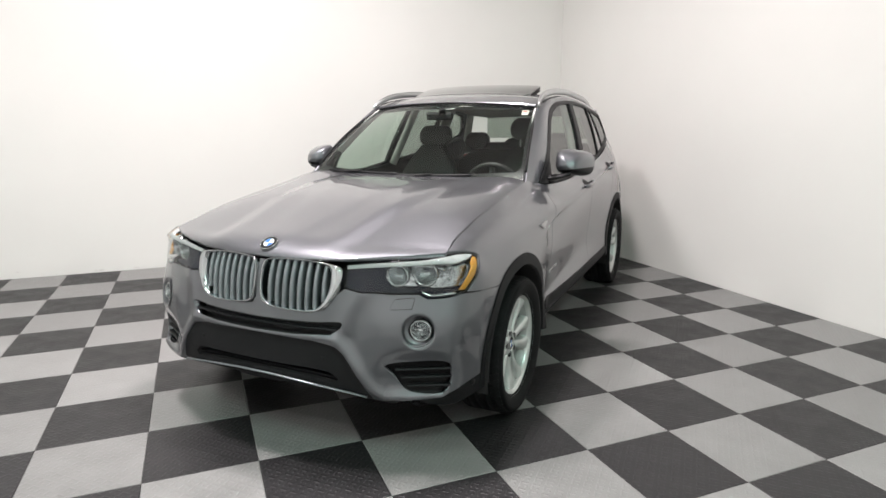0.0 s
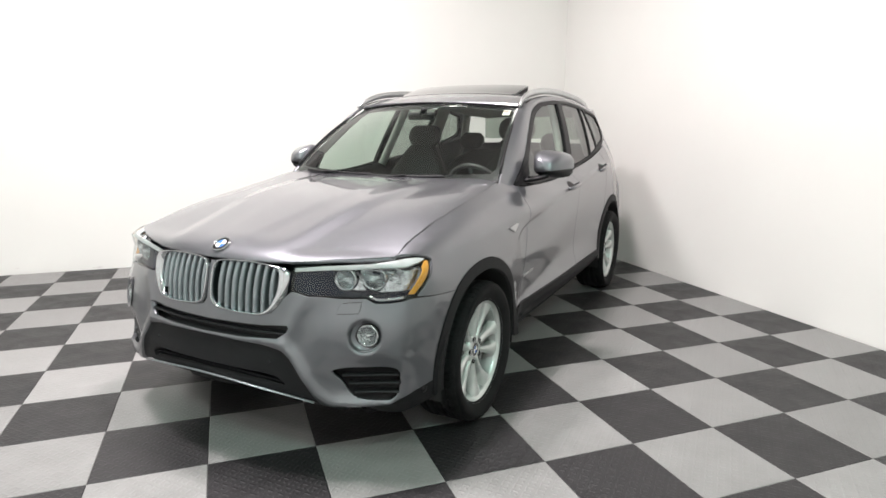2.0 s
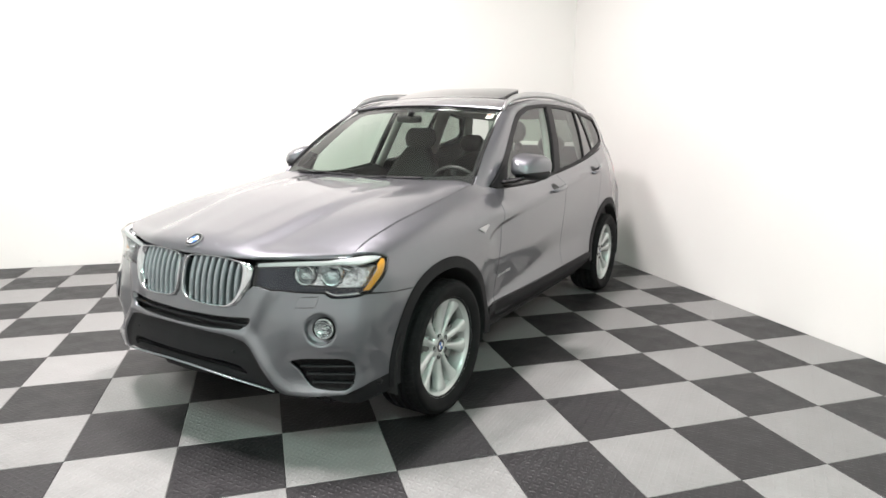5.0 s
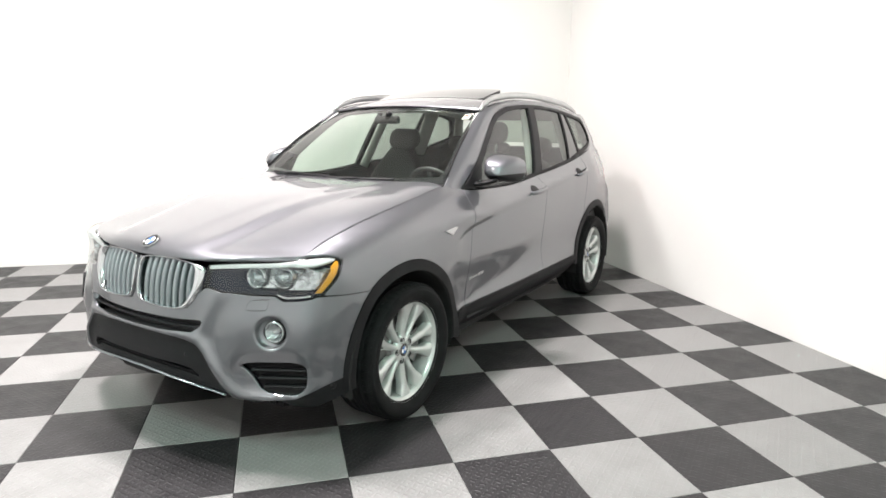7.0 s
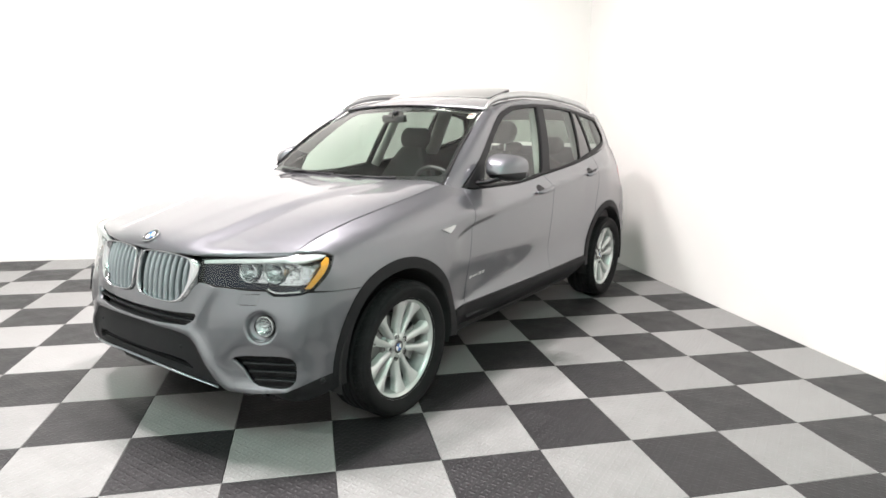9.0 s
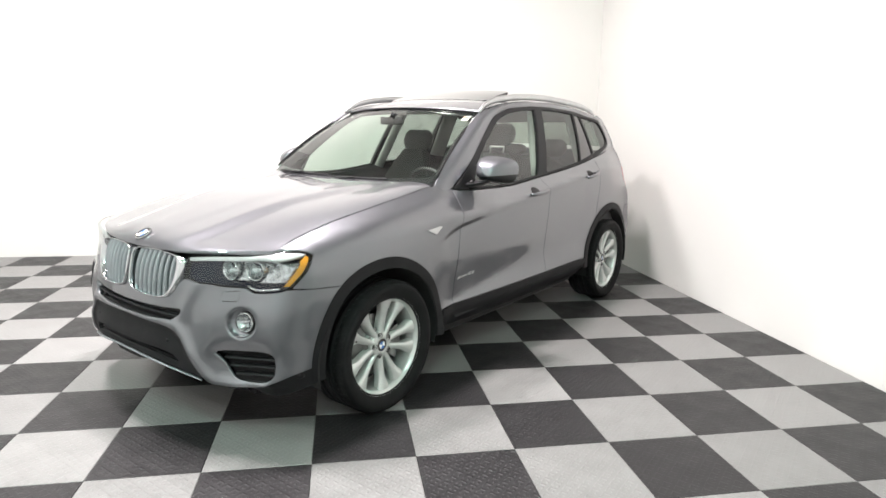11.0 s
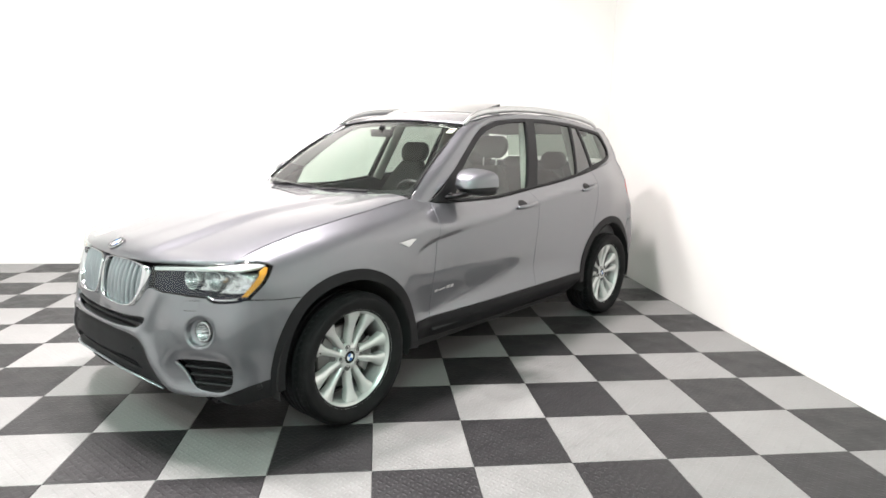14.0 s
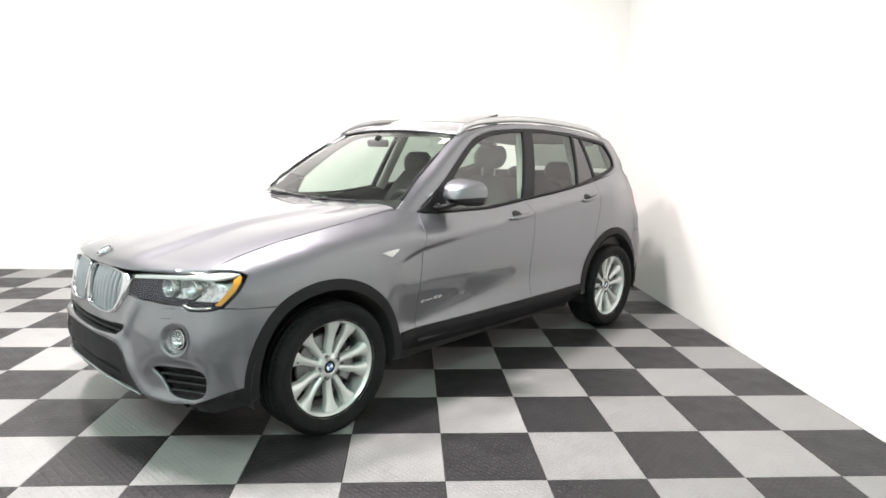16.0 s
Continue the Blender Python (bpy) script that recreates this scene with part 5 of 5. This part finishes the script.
# black apron under the front bumper and behind its corners
lower = lambda s, z: girdle(s, max(z, 0.30)) + Vector((-(0.26 - 0.18 * ease(0.45, 0.85, abs(s))) * clamp((0.34 - z) / 0.12) - 0.006, 0, min(0.0, z - 0.30)))
half = [(0, 0.36), (s_of_y(0.4), 0.345), (s_of_y(0.52), 0.325), (s_of_y(0.65), 0.315), (s_of_y(0.78), 0.325), (s_of_y(0.86), 0.365)] + side_pts([(0.47, 0.385), (0.43, 0.385), (0.43, 0.30)]) + [(s_of_y(0.8), 0.25), (s_of_y(0.5), 0.24), (0, 0.25)]
region("front_apron", lower, mirrored(half), CLAD, car, step=0.04, depth=0.02, gap=0.0, label="dark plastic apron below the bumper")
half = [(ARC_TAIL[-1], 0.455)] + side_pts([(-3.5, 0.445), (-3.29, 0.425), (-3.26, 0.28)]) + [(ARC_TAIL[-1], 0.28)]
for side in (1, -1):
    region("rear_apron", lambda s, z: girdle(s, max(z, 0.42)) * 1.0 + Vector((0, 0, z - max(z, 0.42))), half, CLAD, car, step=0.05, depth=0.03, side=side, label="dark plastic apron below the rear bumper")
for side in (1, -1):
    p, n = on(lower, s_of_x(0.505), 0.345)
    bm = bmesh.new()
    lathe(bm, [(0.014, -0.004), (0.014, 0.003), (0.012, 0.005), (0.0005, 0.0055)], 20)
    bm.transform(Matrix.Translation(p + n * 0.001) @ frame_at(p, n)[0])
    part("parking_sensor", flipped(bm, side), BLACK, car)

# ---- mirrors, handles, badges on the flank ----
for side in (1, -1):
    # mirror: painted upper shell, black lower shell, foot, glass
    def shell(u, v, grow=1.0):
        """u round the shell's outline seen from ahead, v from its nose to the glass."""
        r = math.sin(math.pi / 2 * min(1, v * 1.02)) ** 0.42
        cx, cy, cz = -0.815 - 0.17 * v, 0.942, 1.196
        a = 2 * math.pi * u
        wide, tall = 0.103, 0.076 - 0.006 * math.cos(a)
        c, s = math.copysign(abs(math.cos(a)) ** 0.58, math.cos(a)), math.copysign(abs(math.sin(a)) ** 0.58, math.sin(a))
        return Vector((cx - 0.035 * c * v - 0.28 * tall * r * s * (1 - 0.6 * v), cy + wide * r * c * grow - 0.02 * (1 - v), cz + tall * r * s * grow - 0.012 * c))
    halves = []
    for upper in (False, True):
        bm = bmesh.new()
        grid = [[bm.verts.new(shell(k / 56, j / 22, 1.02 if upper else 1.0) + (Vector((0.004, 0, 0.001)) if upper else Vector())) for k in range(56)] for j in range(23)]
        for a, b in zip(grid, grid[1:]):
            for i in range(56):
                bm.faces.new((a[i], a[(i + 1) % 56], b[(i + 1) % 56], b[i]))
        bmesh.ops.remove_doubles(bm, verts=bm.verts, dist=1e-5)
        bmesh.ops.recalc_face_normals(bm, faces=bm.faces[:])
        bmesh.ops.bisect_plane(bm, geom=bm.verts[:] + bm.edges[:] + bm.faces[:], plane_co=(0, 0.94, 1.164), plane_no=(0, -0.10, 1), clear_inner=upper, clear_outer=not upper)
        halves.append(flipped(bm, side))
    body = part("door_mirror", halves[0], BLACK, car, "wing mirror with a painted cap and black lower shell")
    part("mirror_cap", halves[1], PAINT, body, "grey painted mirror cap")
    bm = bmesh.new()
    ring = [bm.verts.new(shell(k / 40, 1.0) + Vector((0.012, 0, 0))) for k in range(40)]
    bm.faces.new(ring)
    part("mirror_glass", flipped(bm, side), CHROME, body)
    bm = bmesh.new()
    tube(bm, spline([(-0.84, 0.79, 1.105), (-0.85, 0.83, 1.11), (-0.86, 0.88, 1.12), (-0.87, 0.94, 1.14)], 0.03), 0.10, 0.032, 14)
    part("mirror_foot", flipped(bm, side), BLACK, body)
    bm = bmesh.new()
    tube(bm, [(-0.80, 0.835, 1.128), (-0.803, 0.868, 1.130)], 0.012, 0.014, 10)
    part("mirror_lamp", flipped(bm, side), GLOSS_BLACK, body)
    region("mirror_triangle", cabin, [(-0.705, 1.083), (-0.80, 1.150), (-0.93, 1.21), (-0.895, 1.10)], BLACK, car, step=0.03, depth=0.02, lift=0.010, gap=0.0, side=side)
    # handles
    for x0, x1, z0, z1 in ((-1.425, -1.665, 1.006, 1.028), (-2.33, -2.55, 1.074, 1.108)):
        xc, zc = (x0 + x1) / 2 + 0.02, (z0 + z1) / 2
        region("handle_cup", flank, oval(xc + 0.012, zc + 0.004, 0.046, 0.030), BLACK, car, step=0.015, depth=0.002, lift=0.0012, gap=0, side=side)
        line = spline([flank(x0, z0) + Vector((0, 0.004, 0)), flank(x0 - 0.03, z0 + 0.003) + Vector((0, 0.026, 0)), flank((x0 + x1) / 2, (z0 + z1) / 2) + Vector((0, 0.034, 0)), flank(x1 + 0.035, z1 - 0.003) + Vector((0, 0.026, 0)), flank(x1, z1) + Vector((0, 0.004, 0))], 0.015)
        bm = bmesh.new()
        tube(bm, line, 0.022, 0.030, 12, taper=0.35)
        part("door_handle", flipped(bm, side), PAINT, car, "grey painted bar handle")
    # side badge and model script as plain bars
    region("side_badge", flank, [(-0.322, 0.900), (-0.388, 0.873), (-0.445, 0.908), (-0.43, 0.912)], SATIN, car, step=0.02, depth=0.008, lift=0.009, gap=0, side=side, label="small bright wedge badge on the fender")
    for x0, x1, z0, z1 in ((-0.637, -0.662, 0.568, 0.586), (-0.672, -0.73, 0.573, 0.584), (-0.745, -0.772, 0.573, 0.593), (-0.782, -0.808, 0.573, 0.593)):
        region("script_bar", flank, [(x0, z0), (x1, z0 + 0.004), (x1, z1), (x0, z1 - 0.004)], SATIN, car, step=0.02, depth=0.003, lift=0.003, gap=0, side=side)
    bm = bmesh.new()
    tube(bm, [(p.x, p.y, p.z) for p in (flank(x, 0.428) + Vector((0, 0.003, -0.004)) for x in np.linspace(-0.50, -2.32, 30))], 0.008, 0.012, 6)
    part("sill_seal", flipped(bm, side), BLACK, car)

# ---- cabin ----
loft("dashboard", [[Vector((-0.60 - 0.44 * k / 8 - 0.03 * (1 - (u / 10) ** 2), 0.072 * u, 1.085 - 0.03 * (k / 8) ** 2 + 0.02 * math.exp(-((0.072 * u - 0.38) / 0.18) ** 2) * ease(0.4, 0.8, k / 8) - (0.30 * ease(0.88, 1.0, k / 8)))) for u in range(-10, 11)] for k in range(9)], TRIM, car, label="dark dashboard", thick=0.01)
bm = bmesh.new()
box(bm, -1.02, -0.60, -0.72, 0.72, 0.50, 0.98, 0.04)
box(bm, -1.75, -0.9, -0.12, 0.12, 0.35, 0.68, 0.04)
part("console", bm, TRIM, car, "dark centre console and lower dashboard")
wheel_m = pose(-1.02, 0.40, 1.01, 0, 0, 0) @ Matrix.Rotation(radians(-62), 4, "Y")
bm = bmesh.new()
tube(bm, [wheel_m @ Vector((0.185 * math.cos(a), 0.185 * math.sin(a), 0)) for a in (2 * math.pi * k / 40 for k in range(40))], 0.032, 0.030, 10, up=Vector((0.3, 0.1, 1)), closed=True)
steering = part("steering_wheel", bm, LEATHER, car, "black leather steering wheel")
bm = bmesh.new()
box(bm, -0.07, 0.07, -0.085, 0.085, -0.03, 0.02, 0.02, wheel_m)
for a in (0, 180, 270):
    b = radians(a + 90)
    tube(bm, [wheel_m @ Vector((0.05 * math.cos(b), 0.05 * math.sin(b), -0.005)), wheel_m @ Vector((0.18 * math.cos(b), 0.18 * math.sin(b), 0))], 0.04, 0.016, 8)
part("wheel_spokes", bm, TRIM, steering)


def seat(y, name, lift):
    """A front seat: cushion, backrest with side bolsters, headrest on two posts."""
    def pad(x0, x1, wide, z_of, thick, rows=10):
        pts = []
        for k in range(rows + 1):
            t = k / rows
            x = x0 + (x1 - x0) * t
            ring = []
            for j in range(20):
                a = 2 * math.pi * j / 20
                c, s = math.copysign(abs(math.cos(a)) ** 0.5, math.cos(a)), math.copysign(abs(math.sin(a)) ** 0.6, math.sin(a))
                cap = math.sin(math.pi * clamp(0.06 + 0.88 * t)) ** 0.3
                ring.append((x, y + wide / 2 * c * cap, z_of(t) + thick / 2 * s * cap + (0.035 * abs(c) ** 4 if s > 0 else 0)))
            pts.append(ring)
        return pts
    cushion = loft(name, pad(-1.10, -1.62, 0.52, lambda t: 0.60 - 0.04 * t, 0.16), LEATHER, car, label="black leather front seat with headrest", closed=True)
    rows = []
    for k in range(13):
        t = k / 12
        cx, cz = -1.60 - 0.22 * t, 0.58 + 0.68 * t
        wide = 0.52 - 0.14 * ease(0.6, 1.0, t)
        ring = []
        for j in range(24):
            a = 2 * math.pi * j / 24
            c, s = math.copysign(abs(math.cos(a)) ** 0.5, math.cos(a)), math.copysign(abs(math.sin(a)) ** 0.6, math.sin(a))
            cap = math.sin(math.pi * clamp(0.05 + 0.90 * t)) ** 0.3
            ring.append((cx + 0.075 * s * cap + (0.04 * abs(c) ** 4 * (1 - t) if s > 0 else 0), y + wide / 2 * c * cap, cz))
        rows.append(ring)
    loft("backrest", rows, LEATHER, cushion, closed=True)
    rows = []
    for k in range(9):
        t = k / 8
        cap = math.sin(math.pi * clamp(0.05 + 0.90 * t)) ** 0.24
        rows.append([(-1.835 - 0.03 * t + 0.052 * math.sin(a) * cap, y + 0.148 * math.copysign(abs(math.cos(a)) ** 0.5, math.cos(a)) * cap, 1.245 + lift + 0.165 * t) for a in (2 * math.pi * j / 24 for j in range(24))])
    loft("headrest", rows, LEATHER, cushion, closed=True)
    bm = bmesh.new()
    for d in (-0.06, 0.06):
        tube(bm, [(-1.83, y + d, 1.22), (-1.84, y + d, 1.31 + lift)], 0.013, 0.013, 10)
    part("headrest_posts", bm, SATIN, cushion)


for y, lift in ((0.37, 0.068), (-0.43, 0.008)):
    seat(y, "front_seat", lift)
rows = []
for k in range(11):
    t = k / 10
    cap = math.sin(math.pi * clamp(0.05 + 0.9 * t)) ** 0.3
    rows.append([(-2.50 - 0.20 * t + 0.08 * math.copysign(abs(math.sin(a)) ** 0.6, math.sin(a)) * cap, 0.66 * math.copysign(abs(math.cos(a)) ** 0.35, math.cos(a)) * cap, 0.58 + 0.62 * t) for a in (2 * math.pi * j / 28 for j in range(28))])
bench = loft("rear_bench", rows, LEATHER, car, label="black leather rear bench with three headrests", closed=True)
for y, top in ((0.40, 0.15), (-0.40, 0.15), (0.0, 0.10)):
    rows = []
    for k in range(9):
        t = k / 8
        cap = math.sin(math.pi * clamp(0.06 + 0.88 * t)) ** 0.35
        rows.append([(-2.71 - 0.02 * t + 0.05 * math.sin(a) * cap, y + 0.125 * math.copysign(abs(math.cos(a)) ** 0.55, math.cos(a)) * cap, 1.205 + top * t) for a in (2 * math.pi * j / 24 for j in range(24))])
    loft("rear_headrest", rows, LEATHER, bench, closed=True)
bm = bmesh.new()
box(bm, -2.55, -2.0, -0.66, 0.66, 0.40, 0.62, 0.05)
part("bench_cushion", bm, LEATHER, bench)
bm = bmesh.new()
box(bm, -3.35, -2.74, -0.66, 0.66, 0.60, 1.10, 0.03)
part("load_cover", bm, TRIM, car, "dark load cover behind the bench")
bm = bmesh.new()
box(bm, -2.75, -0.6, -0.72, 0.72, 0.33, 0.40, 0.02)
part("cabin_floor", bm, TRIM, car)

# ---- floor tiles ----
def lay_tiles():
    rest = {0: bmesh.new(), 1: bmesh.new()}
    for i in range(-15, 5):
        for j in range(-9, 10):
            kind = (i + j) % 2
            place = (X_FAR + (i + 15 + 0.5) * P, Y_FAR + (j + 9 + 0.5) * P, 0.0)
            if i >= -11 and j >= -5:
                ob = new("tile", TILE_MESHES[kind])
                ob.location = place
                ob.parent = floor
            else:
                made = bmesh.new()
                made.from_mesh(TILE_MESHES[kind])
                made.transform(Matrix.Translation(place))
                data = bpy.data.meshes.new("spare")
                made.to_mesh(data)
                rest[kind].from_mesh(data)
                made.free()
    for k, name in ((0, "far_dark_tiles"), (1, "far_light_tiles")):
        tagged(part(name, rest[k], (TILE_DARK, TILE_LIGHT)[k], floor, smooth=False), kind="stuff")


lay_tiles()
